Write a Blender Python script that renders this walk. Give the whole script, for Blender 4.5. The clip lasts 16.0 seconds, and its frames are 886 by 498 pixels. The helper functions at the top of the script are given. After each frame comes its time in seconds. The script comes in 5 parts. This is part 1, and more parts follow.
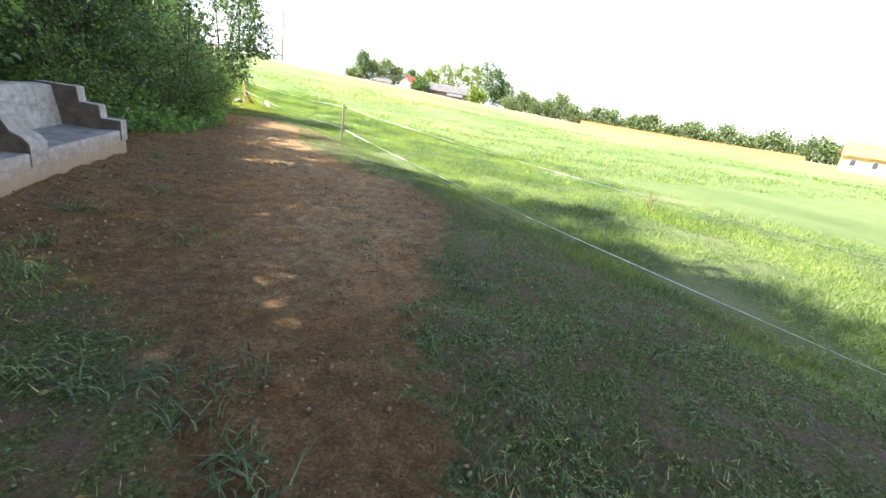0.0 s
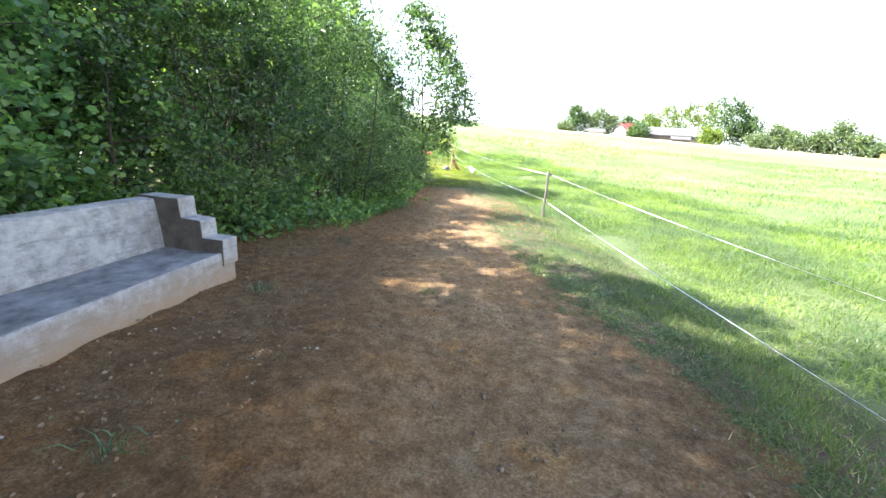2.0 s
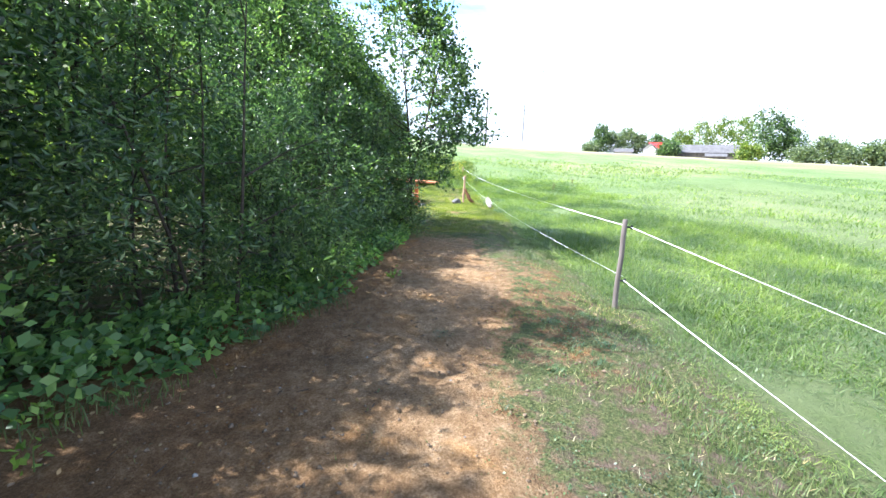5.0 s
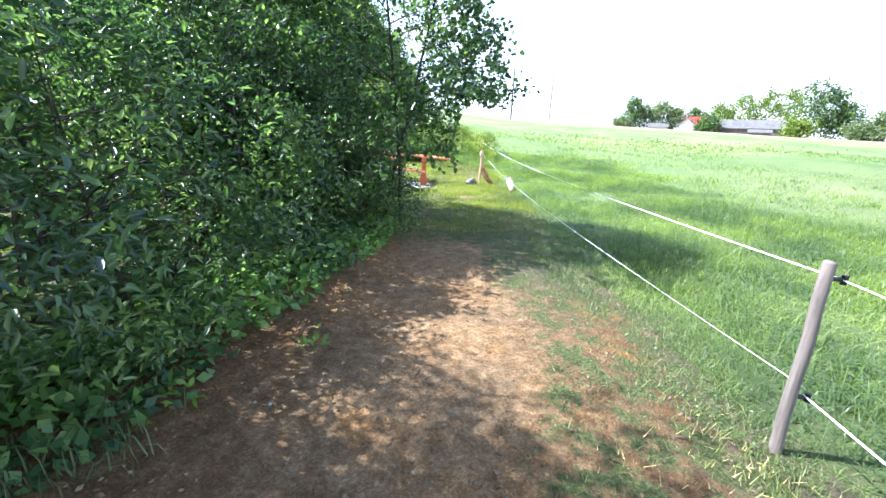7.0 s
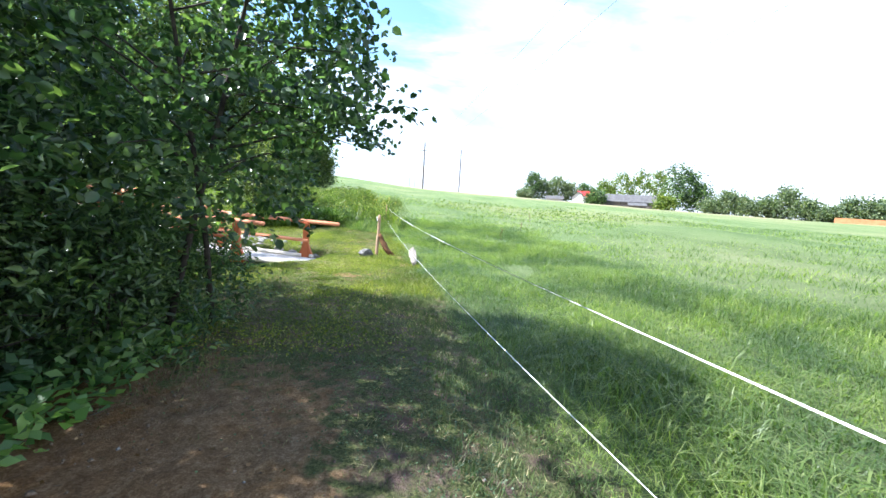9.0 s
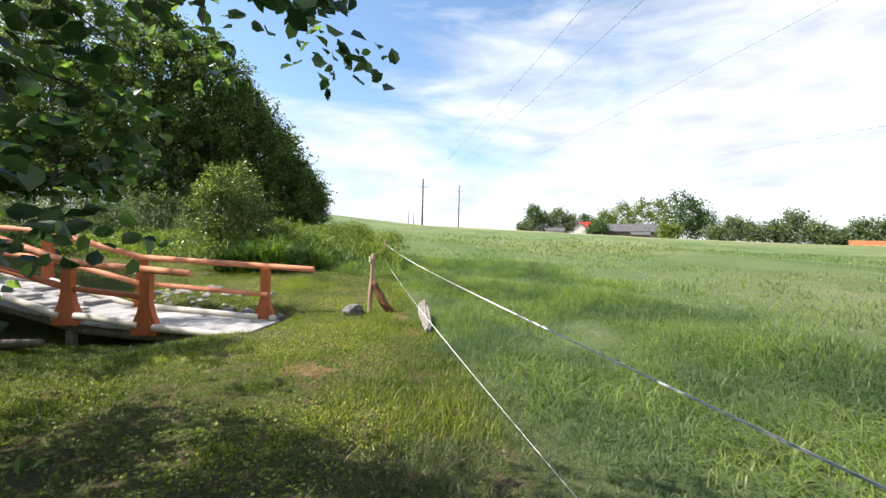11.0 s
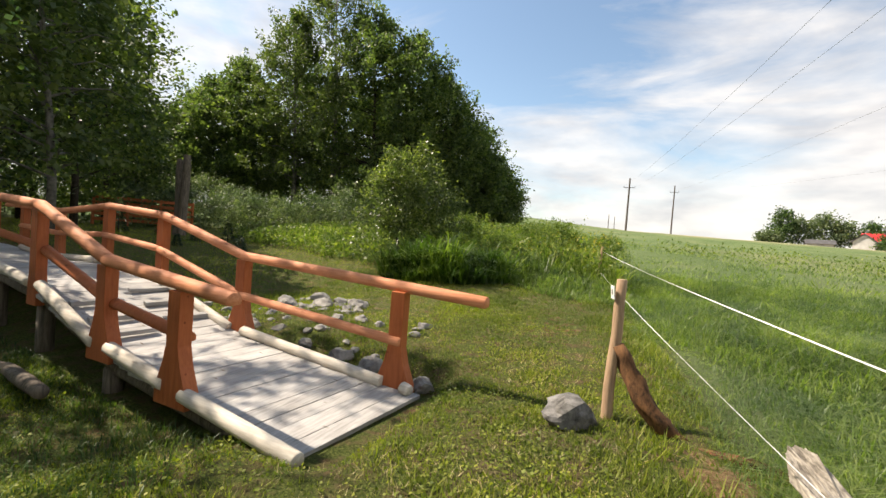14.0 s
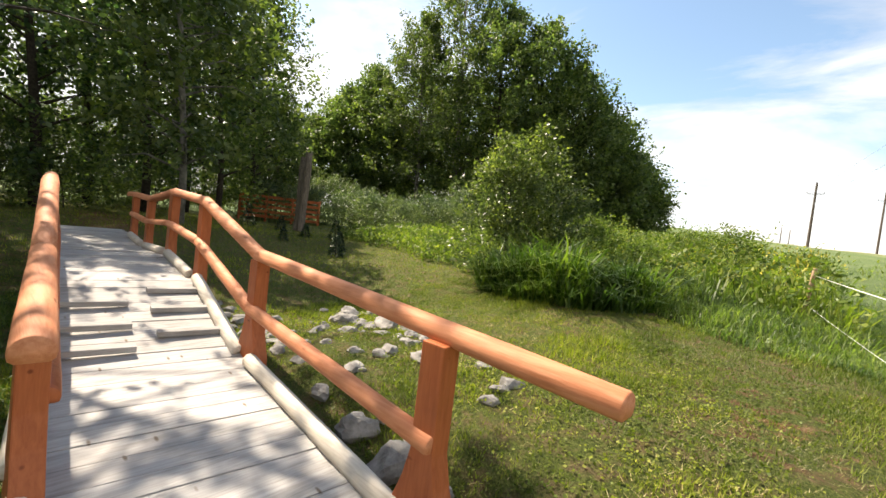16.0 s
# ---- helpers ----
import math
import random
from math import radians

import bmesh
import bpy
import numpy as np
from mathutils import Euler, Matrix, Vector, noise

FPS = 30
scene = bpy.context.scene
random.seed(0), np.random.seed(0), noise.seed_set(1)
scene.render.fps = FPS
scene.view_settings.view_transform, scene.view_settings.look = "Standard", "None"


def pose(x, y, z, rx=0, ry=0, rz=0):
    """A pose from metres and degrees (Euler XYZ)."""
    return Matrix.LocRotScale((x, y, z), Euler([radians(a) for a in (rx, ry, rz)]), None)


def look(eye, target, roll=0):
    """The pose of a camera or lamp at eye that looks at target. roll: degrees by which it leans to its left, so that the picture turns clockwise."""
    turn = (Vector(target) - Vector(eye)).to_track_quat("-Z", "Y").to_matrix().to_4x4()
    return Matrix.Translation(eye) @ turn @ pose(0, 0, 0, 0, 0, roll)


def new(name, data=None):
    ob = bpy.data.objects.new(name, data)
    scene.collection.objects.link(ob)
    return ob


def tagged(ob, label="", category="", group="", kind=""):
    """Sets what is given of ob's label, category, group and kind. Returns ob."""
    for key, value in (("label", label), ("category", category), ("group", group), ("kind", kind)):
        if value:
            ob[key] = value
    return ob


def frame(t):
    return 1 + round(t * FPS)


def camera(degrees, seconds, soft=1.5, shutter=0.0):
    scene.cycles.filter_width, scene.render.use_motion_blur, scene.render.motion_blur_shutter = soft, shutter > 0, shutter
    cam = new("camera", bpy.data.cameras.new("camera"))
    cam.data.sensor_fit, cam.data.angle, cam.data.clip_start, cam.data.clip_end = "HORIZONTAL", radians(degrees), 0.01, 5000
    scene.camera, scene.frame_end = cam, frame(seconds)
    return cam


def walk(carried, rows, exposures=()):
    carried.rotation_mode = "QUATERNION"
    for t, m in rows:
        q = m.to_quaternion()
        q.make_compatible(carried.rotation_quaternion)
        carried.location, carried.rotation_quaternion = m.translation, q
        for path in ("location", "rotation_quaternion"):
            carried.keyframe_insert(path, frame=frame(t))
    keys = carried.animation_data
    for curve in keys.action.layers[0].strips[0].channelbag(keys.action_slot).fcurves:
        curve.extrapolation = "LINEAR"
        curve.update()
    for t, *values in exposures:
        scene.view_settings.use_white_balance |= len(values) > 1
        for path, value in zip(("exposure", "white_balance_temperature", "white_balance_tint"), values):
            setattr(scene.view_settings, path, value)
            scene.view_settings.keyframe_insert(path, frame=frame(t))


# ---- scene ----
cam = camera(94.5, 16.0)
PATH = [
    (0, (0.153, -8.712, 1.689), (1.031, -7.031, 1.054), 9.4),
    (0.5, (0.434, -7.969, 1.676), (0.931, -6.161, 0.981), 6.1),
    (1, (0.63, -7.261, 1.799), (1.088, -5.405, 1.211), 6.2),
    (1.5, (0.746, -6.416, 1.858), (0.765, -4.482, 1.348), 6.2),
    (2, (0.912, -5.457, 1.957), (0.84, -3.526, 1.439), 4.0),
    (2.5, (0.988, -4.559, 2.009), (0.905, -2.62, 1.527), 4.8),
    (3, (1.174, -3.561, 2.013), (1.257, -1.61, 1.583), 1.5),
    (3.5, (1.273, -2.572, 2.012), (1.256, -0.616, 1.593), 2.0),
    (3.7, (1.299, -2.232, 2.015), (1.235, -0.27, 1.633), 3.7),
    (5.8, (1.237, 0.293, 1.955), (0.98, 2.218, 1.478), 0.5),
    (6, (1.247, 0.573, 1.961), (1.047, 2.496, 1.446), 2.3),
    (6.5, (1.27, 1.414, 1.906), (1.01, 3.326, 1.378), 2.3),
    (7, (1.318, 2.209, 1.906), (1.017, 4.115, 1.38), 2.5),
    (7.5, (1.395, 2.909, 1.889), (1.014, 4.827, 1.467), 1.3),
    (8, (1.464, 3.577, 1.879), (1.227, 5.521, 1.476), 3.1),
    (8.5, (1.565, 4.261, 1.845), (1.541, 6.211, 1.401), 2.8),
    (9, (1.598, 4.994, 1.787), (1.683, 6.983, 1.596), 3.5),
    (9.5, (1.567, 5.816, 1.741), (1.736, 7.808, 1.717), 0.8),
    (11.8, (1.108, 10.094, 1.695), (1.046, 12.093, 1.683), 3.1),
    (12, (1.059, 10.418, 1.675), (0.958, 12.415, 1.679), 3.7),
    (12.5, (0.908, 11.142, 1.701), (0.73, 13.134, 1.717), 6.4),
    (13, (0.714, 11.77, 1.72), (0.149, 13.689, 1.755), 6.1),
    (13.5, (0.536, 12.379, 1.721), (-0.002, 14.303, 1.645), 5.2),
    (14, (0.277, 12.976, 1.748), (-0.543, 14.799, 1.698), 4.4),
    (14.5, (0.119, 13.584, 1.733), (-0.771, 15.374, 1.66), 6.0),
    (15, (-0.09, 14.121, 1.732), (-1.154, 15.813, 1.644), 5.2),
    (15.5, (-0.265, 14.594, 1.738), (-1.529, 16.144, 1.738), 5.6),
    (16, (-0.435, 14.986, 1.74), (-1.76, 16.482, 1.657), 6.7),
]
walk(cam, [(t, look(eye, target, roll)) for t, eye, target, roll in PATH],
     [(0, 2.42, 6800, 13), (1.0, 2.8, 6500, 13), (2.5, 2.72, 6050, 13), (3.2, 2.25, 5850, 14), (6, 2.30, 5650, 14), (8, 2.40, 5500, 14), (9.0, 1.88, 5700, 12), (9.6, 1.90, 5700, 12), (11.8, 0.80, 7100, 14), (14, 0.92, 7500, 14), (16, 1.30, 7600, 14)])

# ---- world, sun, exposure ----
SUN_DIR = Vector((-0.99, -0.05, 1.20)).normalized()


def make_world():
    w = bpy.data.worlds.new("sky")
    scene.world = w
    w.use_nodes = True
    nt = w.node_tree
    nt.nodes.clear()
    N, L = nt.nodes.new, nt.links.new
    out, bg = N("ShaderNodeOutputWorld"), N("ShaderNodeBackground")
    sky = N("ShaderNodeTexSky")
    sky.sky_type, sky.sun_disc = "NISHITA", False
    sky.sun_elevation = math.asin(SUN_DIR.z)
    sky.sun_rotation = math.atan2(SUN_DIR.x, SUN_DIR.y)
    sky.air_density, sky.dust_density = 1.0, 0.6
    co = N("ShaderNodeTexCoord")
    sep = N("ShaderNodeSeparateXYZ")
    L(co.outputs["Generated"], sep.inputs[0])
    # long wind-drawn streaks
    mp = N("ShaderNodeMapping")
    mp.inputs["Rotation"].default_value = (0, 0, radians(35))
    mp.inputs["Scale"].default_value = (1.0, 2.6, 5.0)
    L(co.outputs["Generated"], mp.inputs[0])
    n1 = N("ShaderNodeTexNoise")
    n1.inputs["Scale"].default_value, n1.inputs["Detail"].default_value = 1.7, 7
    n1.inputs["Roughness"].default_value, n1.inputs["Distortion"].default_value = 0.6, 0.6
    L(mp.outputs[0], n1.inputs["Vector"])
    n2 = N("ShaderNodeTexNoise")
    n2.inputs["Scale"].default_value, n2.inputs["Detail"].default_value = 7.0, 6
    mp2 = N("ShaderNodeMapping")
    mp2.inputs["Scale"].default_value = (1.0, 1.0, 3.0)
    L(co.outputs["Generated"], mp2.inputs[0])
    L(mp2.outputs[0], n2.inputs["Vector"])

    def math_node(op, a, b=None, clamp=False):
        m = N("ShaderNodeMath")
        m.operation, m.use_clamp = op, clamp
        for i, v in enumerate((a, b)):
            if v is None:
                continue
            if isinstance(v, (int, float)):
                m.inputs[i].default_value = v
            else:
                L(v, m.inputs[i])
        return m.outputs[0]

    # thin cloud low down and towards +x, clearer high up towards -x
    low = math_node("MULTIPLY", math_node("SUBTRACT", 0.30, sep.outputs["Z"]), 2.6)
    east = math_node("SUBTRACT", math_node("MULTIPLY", math_node("ABSOLUTE", math_node("ADD", sep.outputs["X"], 0.28)), 1.15), 0.10)
    f = math_node("ADD", math_node("ADD", low, east), math_node("MULTIPLY", math_node("SUBTRACT", n1.outputs["Fac"], 0.5), 2.6))
    high = math_node("MULTIPLY", math_node("MAXIMUM", math_node("SUBTRACT", sep.outputs["Z"], 0.60), 0.0), 1.5)
    back = math_node("MULTIPLY", math_node("MAXIMUM", math_node("MULTIPLY", sep.outputs["Y"], -1.0), 0.0), 1.0)
    f = math_node("ADD", math_node("ADD", math_node("ADD", f, high), back), 0.22, True)
    f = math_node("SMOOTH_MIN", f, 0.97)
    ramp = N("ShaderNodeValToRGB")
    ramp.color_ramp.elements[0].position, ramp.color_ramp.elements[0].color = 0.33, (0.44, 0.475, 0.53, 1)
    ramp.color_ramp.elements[1].position, ramp.color_ramp.elements[1].color = 0.62, (0.665, 0.69, 0.715, 1)
    L(n2.outputs["Fac"], ramp.inputs[0])
    mul = N("ShaderNodeMixRGB")
    mul.blend_type, mul.inputs[0].default_value, mul.inputs[2].default_value = "MULTIPLY", 1.0, (0.118, 0.132, 0.132, 1)
    L(sky.outputs[0], mul.inputs[1])
    mix = N("ShaderNodeMixRGB")
    L(f, mix.inputs[0])
    L(mul.outputs[0], mix.inputs[1])
    L(ramp.outputs[0], mix.inputs[2])
    L(mix.outputs[0], bg.inputs["Color"])
    bg.inputs["Strength"].default_value = 0.86
    L(bg.outputs[0], out.inputs["Surface"])


make_world()
sun_data = bpy.data.lights.new("sun", "SUN")
sun_data.energy, sun_data.angle, sun_data.color = 5.0, radians(0.6), (1.0, 0.95, 0.86)
sun = new("sun", sun_data)
sun.matrix_world = look(tuple(SUN_DIR * 60), (0, 0, 0))

# ---- materials ----


class Nodes:
    """A small builder for node materials."""

    def __init__(self, name):
        self.mat = bpy.data.materials.new(name)
        self.mat.use_nodes = True
        self.nt = self.mat.node_tree
        self.bsdf = self.nt.nodes["Principled BSDF"]
        self.out = self.nt.nodes["Material Output"]

    def node(self, kind, **props):
        n = self.nt.nodes.new(kind)
        for k, v in props.items():
            if k == "blend_type":
                n.blend_type = v
            elif k == "operation":
                n.operation = v
        return n

    def link(self, a, b):
        self.nt.links.new(a, b)

    def coords(self, scale=(1, 1, 1), rot=(0, 0, 0), kind="Object"):
        co, mp = self.node("ShaderNodeTexCoord"), self.node("ShaderNodeMapping")
        mp.inputs["Scale"].default_value, mp.inputs["Rotation"].default_value = scale, rot
        self.link(co.outputs[kind], mp.inputs[0])
        return mp.outputs[0]

    def noise(self, scale, detail=5, rough=0.6, vec=None, distort=0.0):
        n = self.node("ShaderNodeTexNoise")
        n.inputs["Scale"].default_value, n.inputs["Detail"].default_value = scale, detail
        n.inputs["Roughness"].default_value, n.inputs["Distortion"].default_value = rough, distort
        self.link(vec if vec is not None else self.coords(), n.inputs["Vector"])
        return n.outputs["Fac"]

    def ramp(self, fac, *stops):
        r = self.node("ShaderNodeValToRGB")
        els = r.color_ramp.elements
        while len(els) < len(stops):
            els.new(0.5)
        for e, (p, c) in zip(els, stops):
            e.position, e.color = p, (*c, 1) if len(c) == 3 else c
        self.link(fac, r.inputs[0])
        return r.outputs[0]

    def step(self, fac, lo, hi):
        m = self.node("ShaderNodeMapRange")
        m.inputs["From Min"].default_value, m.inputs["From Max"].default_value = lo, hi
        self.link(fac, m.inputs["Value"])
        return m.outputs["Result"]

    def mix(self, fac, a, b, blend="MIX"):
        m = self.node("ShaderNodeMixRGB", blend_type=blend)
        for i, v in enumerate((fac, a, b)):
            if isinstance(v, (int, float)):
                m.inputs[i].default_value = v
            elif isinstance(v, tuple):
                m.inputs[i].default_value = (*v, 1)
            else:
                self.link(v, m.inputs[i])
        return m.outputs[0]

    def math(self, op, a, b):
        m = self.node("ShaderNodeMath", operation=op)
        for i, v in enumerate((a, b)):
            if isinstance(v, (int, float)):
                m.inputs[i].default_value = v
            else:
                self.link(v, m.inputs[i])
        return m.outputs[0]

    def attr(self, name):
        a = self.node("ShaderNodeAttribute")
        a.attribute_name = name
        return a.outputs["Fac"]

    def island(self):
        return self.node("ShaderNodeNewGeometry").outputs["Random Per Island"]

    def rand(self):
        return self.node("ShaderNodeObjectInfo").outputs["Random"]

    def bump(self, height, strength=0.4, dist=0.02):
        b = self.node("ShaderNodeBump")
        b.inputs["Strength"].default_value, b.inputs["Distance"].default_value = strength, dist
        self.link(height, b.inputs["Height"])
        self.link(b.outputs[0], self.bsdf.inputs["Normal"])

    def done(self, colour, rough=0.8, metal=0.0, spec=0.3):
        if isinstance(colour, tuple):
            self.bsdf.inputs["Base Color"].default_value = (*colour, 1)
        else:
            self.link(colour, self.bsdf.inputs["Base Color"])
        self.bsdf.inputs["Roughness"].default_value = rough
        self.bsdf.inputs["Metallic"].default_value = metal
        self.bsdf.inputs["Specular IOR Level"].default_value = spec
        return self.mat


def leaf_material(name, dark, mid, light, trans=0.35, rough=0.5, spec=0.35, glow=(1.25, 1.5, 0.6)):
    n = Nodes(name)
    c = n.ramp(n.island(), (0.0, dark), (0.55, mid), (1.0, light))
    big = n.noise(0.7, 2)
    c = n.mix(n.step(big, 0.38, 0.62), n.mix(1.0, c, (0.66, 0.72, 0.82), "MULTIPLY"), n.mix(1.0, c, (1.34, 1.27, 1.0), "MULTIPLY"))
    n.done(c, rough, 0, spec)
    t = n.node("ShaderNodeBsdfTranslucent")
    n.link(n.mix(1.0, c, glow, "MULTIPLY"), t.inputs["Color"])
    m = n.node("ShaderNodeMixShader")
    m.inputs[0].default_value = trans
    n.link(n.bsdf.outputs[0], m.inputs[1])
    n.link(t.outputs[0], m.inputs[2])
    n.link(m.outputs[0], n.out.inputs["Surface"])
    return n.mat


def ground_material():
    n = Nodes("ground_soil_and_turf")
    v = n.coords()
    fine = n.noise(46, 9, 0.8, v)
    mid = n.noise(5.5, 5, 0.65, v)
    big = n.noise(0.9, 3, 0.5, v)
    crumb = n.math("ADD", n.math("MULTIPLY", n.noise(60, 8, 0.85, v), 0.6), n.math("MULTIPLY", n.noise(9, 10, 0.74, v), 0.4))
    soil = n.ramp(crumb, (0.39, (0.080, 0.050, 0.026)), (0.5, (0.196, 0.131, 0.069)), (0.625, (0.385, 0.295, 0.192)))
    soil = n.mix(n.step(n.noise(2.6, 4, 0.6, v), 0.55, 0.72), soil, n.mix(1.0, soil, (1.28, 1.12, 0.86), "MULTIPLY"))
    soil = n.mix(n.step(big, 0.35, 0.7), soil, n.mix(1.0, soil, (1.12, 0.96, 0.80), "MULTIPLY"))
    soil = n.mix(n.step(mid, 0.55, 0.75), soil, n.mix(1.0, soil, (0.78, 0.78, 0.82), "MULTIPLY"))
    turf = n.ramp(fine, (0.38, (0.030, 0.040, 0.010)), (0.51, (0.090, 0.118, 0.026)), (0.64, (0.21, 0.205, 0.062)))
    turf = n.mix(n.step(mid, 0.46, 0.66), turf, n.mix(0.6, soil, (0.12, 0.095, 0.05)))
    far = n.ramp(n.noise(0.16, 8, 0.65, n.coords((1, 0.5, 1))), (0.3, (0.082, 0.124, 0.046)), (0.5, (0.130, 0.174, 0.072)), (0.72, (0.200, 0.215, 0.112)))
    far = n.mix(n.step(n.noise(2.2, 6, 0.7, v), 0.35, 0.75), far, n.mix(1.0, far, (0.72, 0.85, 0.6), "MULTIPLY"))
    far = n.mix(n.attr("dry"), far, (0.34, 0.29, 0.17))
    turf = n.mix(n.attr("verge"), turf, n.mix(1.0, turf, (1.02, 0.96, 1.5), "MULTIPLY"))
    edge = n.math("ADD", n.attr("dirt"), n.math("MULTIPLY", n.math("SUBTRACT", mid, 0.5), 2.0))
    c = n.mix(n.attr("meadow"), turf, far)
    trod = n.math("ADD", n.attr("trod"), n.math("MULTIPLY", n.math("SUBTRACT", big, 0.5), 1.2))
    soil = n.mix(n.step(trod, 0.1, 0.9), n.mix(1.0, soil, (0.74, 0.70, 0.66), "MULTIPLY"), n.mix(1.0, soil, (1.22, 1.24, 1.28), "MULTIPLY"))
    c = n.mix(n.step(edge, 0.38, 0.62), c, soil)
    n.bump(n.math("ADD", n.math("MULTIPLY", fine, 0.5), n.math("ADD", n.math("MULTIPLY", n.noise(16, 6, 0.7, v), 0.6), mid)), 1.0, 0.10)
    return n.done(c, 0.95, 0, 0.15)


def wood_material(name, a, b, stretch=(1, 14, 14), rough=0.75, vary=0.25, knots=True):
    n = Nodes(name)
    v = n.coords(stretch)
    g = n.noise(3.0, 8, 0.65, v, 0.4)
    c = n.ramp(g, (0.3, a), (0.7, b))
    stain = n.noise(2.3, 4, 0.6, n.coords())
    c = n.mix(n.step(stain, 0.5, 0.8), c, n.mix(1.0, c, (0.70, 0.68, 0.66), "MULTIPLY"))
    if knots:
        k = n.node("ShaderNodeTexVoronoi")
        k.inputs["Scale"].default_value = 2.4
        n.link(n.coords((1, 3, 3)), k.inputs["Vector"])
        c = n.mix(n.step(k.outputs["Distance"], 0.10, 0.04), c, n.mix(1.0, c, (0.45, 0.36, 0.28), "MULTIPLY"))
    c = n.mix(n.math("MULTIPLY", n.rand(), vary), c, n.mix(1.0, c, (0.6, 0.58, 0.56), "MULTIPLY"))
    n.bump(g, 0.35, 0.008)
    return n.done(c, rough, 0, 0.25)


def concrete_material():
    n = Nodes("weathered_concrete")
    v = n.coords()
    g = n.noise(9, 8, 0.7, v)
    c = n.ramp(g, (0.25, (0.13, 0.13, 0.134)), (0.5, (0.26, 0.26, 0.264)), (0.8, (0.41, 0.41, 0.41)))
    c = n.mix(n.step(n.noise(2.1, 5, 0.65, v, 0.8), 0.52, 0.75), c, (0.19, 0.18, 0.165))
    c = n.mix(n.step(n.noise(4.0, 9, 0.8, n.coords((0.6, 1, 4)), 1.5), 0.50, 0.62), c, n.mix(1.0, c, (0.68, 0.68, 0.70), "MULTIPLY"))
    sep = n.node("ShaderNodeSeparateXYZ")
    co = n.node("ShaderNodeTexCoord")
    n.link(co.outputs["Object"], sep.inputs[0])
    mud = n.math("ADD", sep.outputs["Z"], n.math("MULTIPLY", n.math("SUBTRACT", g, 0.5), 0.35))
    c = n.mix(n.step(mud, 0.36, 0.06), c, (0.235, 0.175, 0.118))
    n.bump(n.math("ADD", g, n.noise(60, 4, 0.7, v)), 0.6, 0.02)
    return n.done(c, 0.9, 0, 0.2)


def plain_material(name, a, b, scale=6.0, rough=0.8, bump=0.3, metal=0.0, spec=0.3):
    n = Nodes(name)
    g = n.noise(scale, 7, 0.65)
    c = n.ramp(g, (0.3, a), (0.7, b))
    n.bump(g, bump, 0.02)
    return n.done(c, rough, metal, spec)


M_GROUND = ground_material()
M_CONCRETE = concrete_material()
M_DAMPSHADE = plain_material("shaded_damp_concrete", (0.035, 0.031, 0.027), (0.085, 0.075, 0.064), 8, 0.85, 0.5)
M_SEATTOP = plain_material("dark_seat_top_concrete", (0.055, 0.056, 0.06), (0.185, 0.186, 0.195), 7, 0.85, 0.5)
M_DECK = wood_material("weathered_grey_plank", (0.29, 0.278, 0.262), (0.50, 0.487, 0.47), (14, 1, 14), 0.8, 0.35)
M_KERB = wood_material("pale_peeled_log", (0.46, 0.40, 0.32), (0.68, 0.63, 0.55), (1, 14, 14), 0.75, 0.2)
M_RAIL = wood_material("orange_stained_pine_rail", (0.50, 0.170, 0.075), (0.68, 0.300, 0.160), (1, 12, 12), 0.68, 0.2)
M_POST = wood_material("orange_stained_pine_post", (0.33, 0.085, 0.030), (0.50, 0.150, 0.055), (12, 12, 1), 0.5, 0.2)
M_OLDPOST = wood_material("silvered_round_post", (0.085, 0.072, 0.066), (0.20, 0.172, 0.158), (14, 14, 1), 0.8, 0.1)
M_TANPOST = wood_material("tan_round_post", (0.26, 0.165, 0.10), (0.45, 0.31, 0.20), (14, 14, 1), 0.75, 0.1)
M_ROTTEN = wood_material("rotten_bark", (0.020, 0.013, 0.009), (0.24, 0.115, 0.050), (9, 9, 3), 0.9, 0.1, False)
M_DEADLOG = wood_material("pale_dead_log", (0.045, 0.036, 0.028), (0.42, 0.38, 0.32), (20, 3, 20), 0.85, 0.1, False)
M_SNAG = wood_material("dead_trunk", (0.06, 0.05, 0.04), (0.24, 0.20, 0.16), (10, 10, 1), 0.9, 0.1, False)
M_BARK = plain_material("bark", (0.016, 0.013, 0.010), (0.070, 0.058, 0.047), 12, 0.95, 0.8)
M_BIRCH = plain_material("birch_bark", (0.03, 0.028, 0.025), (0.24, 0.23, 0.21), 5, 0.85, 0.4)
M_STONE = plain_material("field_stone", (0.08, 0.076, 0.07), (0.37, 0.352, 0.325), 7, 0.9, 1.0)
M_BOULDER = plain_material("dark_lichened_boulder", (0.03, 0.028, 0.026), (0.24, 0.23, 0.215), 9, 0.9, 1.0)
M_TAPE = plain_material("white_fence_tape", (0.62, 0.63, 0.62), (0.82, 0.83, 0.82), 40, 0.6, 0.1)
M_BLACK = plain_material("black_plastic", (0.012, 0.012, 0.012), (0.03, 0.03, 0.03), 20, 0.5, 0.1)
M_WIRE = plain_material("grey_wire", (0.16, 0.16, 0.17), (0.24, 0.24, 0.25), 20, 0.6, 0.0)
M_UPOLE = plain_material("utility_pole_wood", (0.045, 0.035, 0.028), (0.12, 0.10, 0.085), 3, 0.9, 0.3)
M_ROOFGREY = plain_material("grey_sheet_roof", (0.06, 0.058, 0.06), (0.12, 0.117, 0.117), 0.8, 0.7, 0.2)
M_ROOFRED = plain_material("red_sheet_roof", (0.42, 0.022, 0.022), (0.60, 0.04, 0.04), 0.8, 0.55, 0.2)
M_BOARDS = plain_material("dark_board_wall", (0.05, 0.045, 0.042), (0.14, 0.125, 0.115), 1.2, 0.9, 0.3)
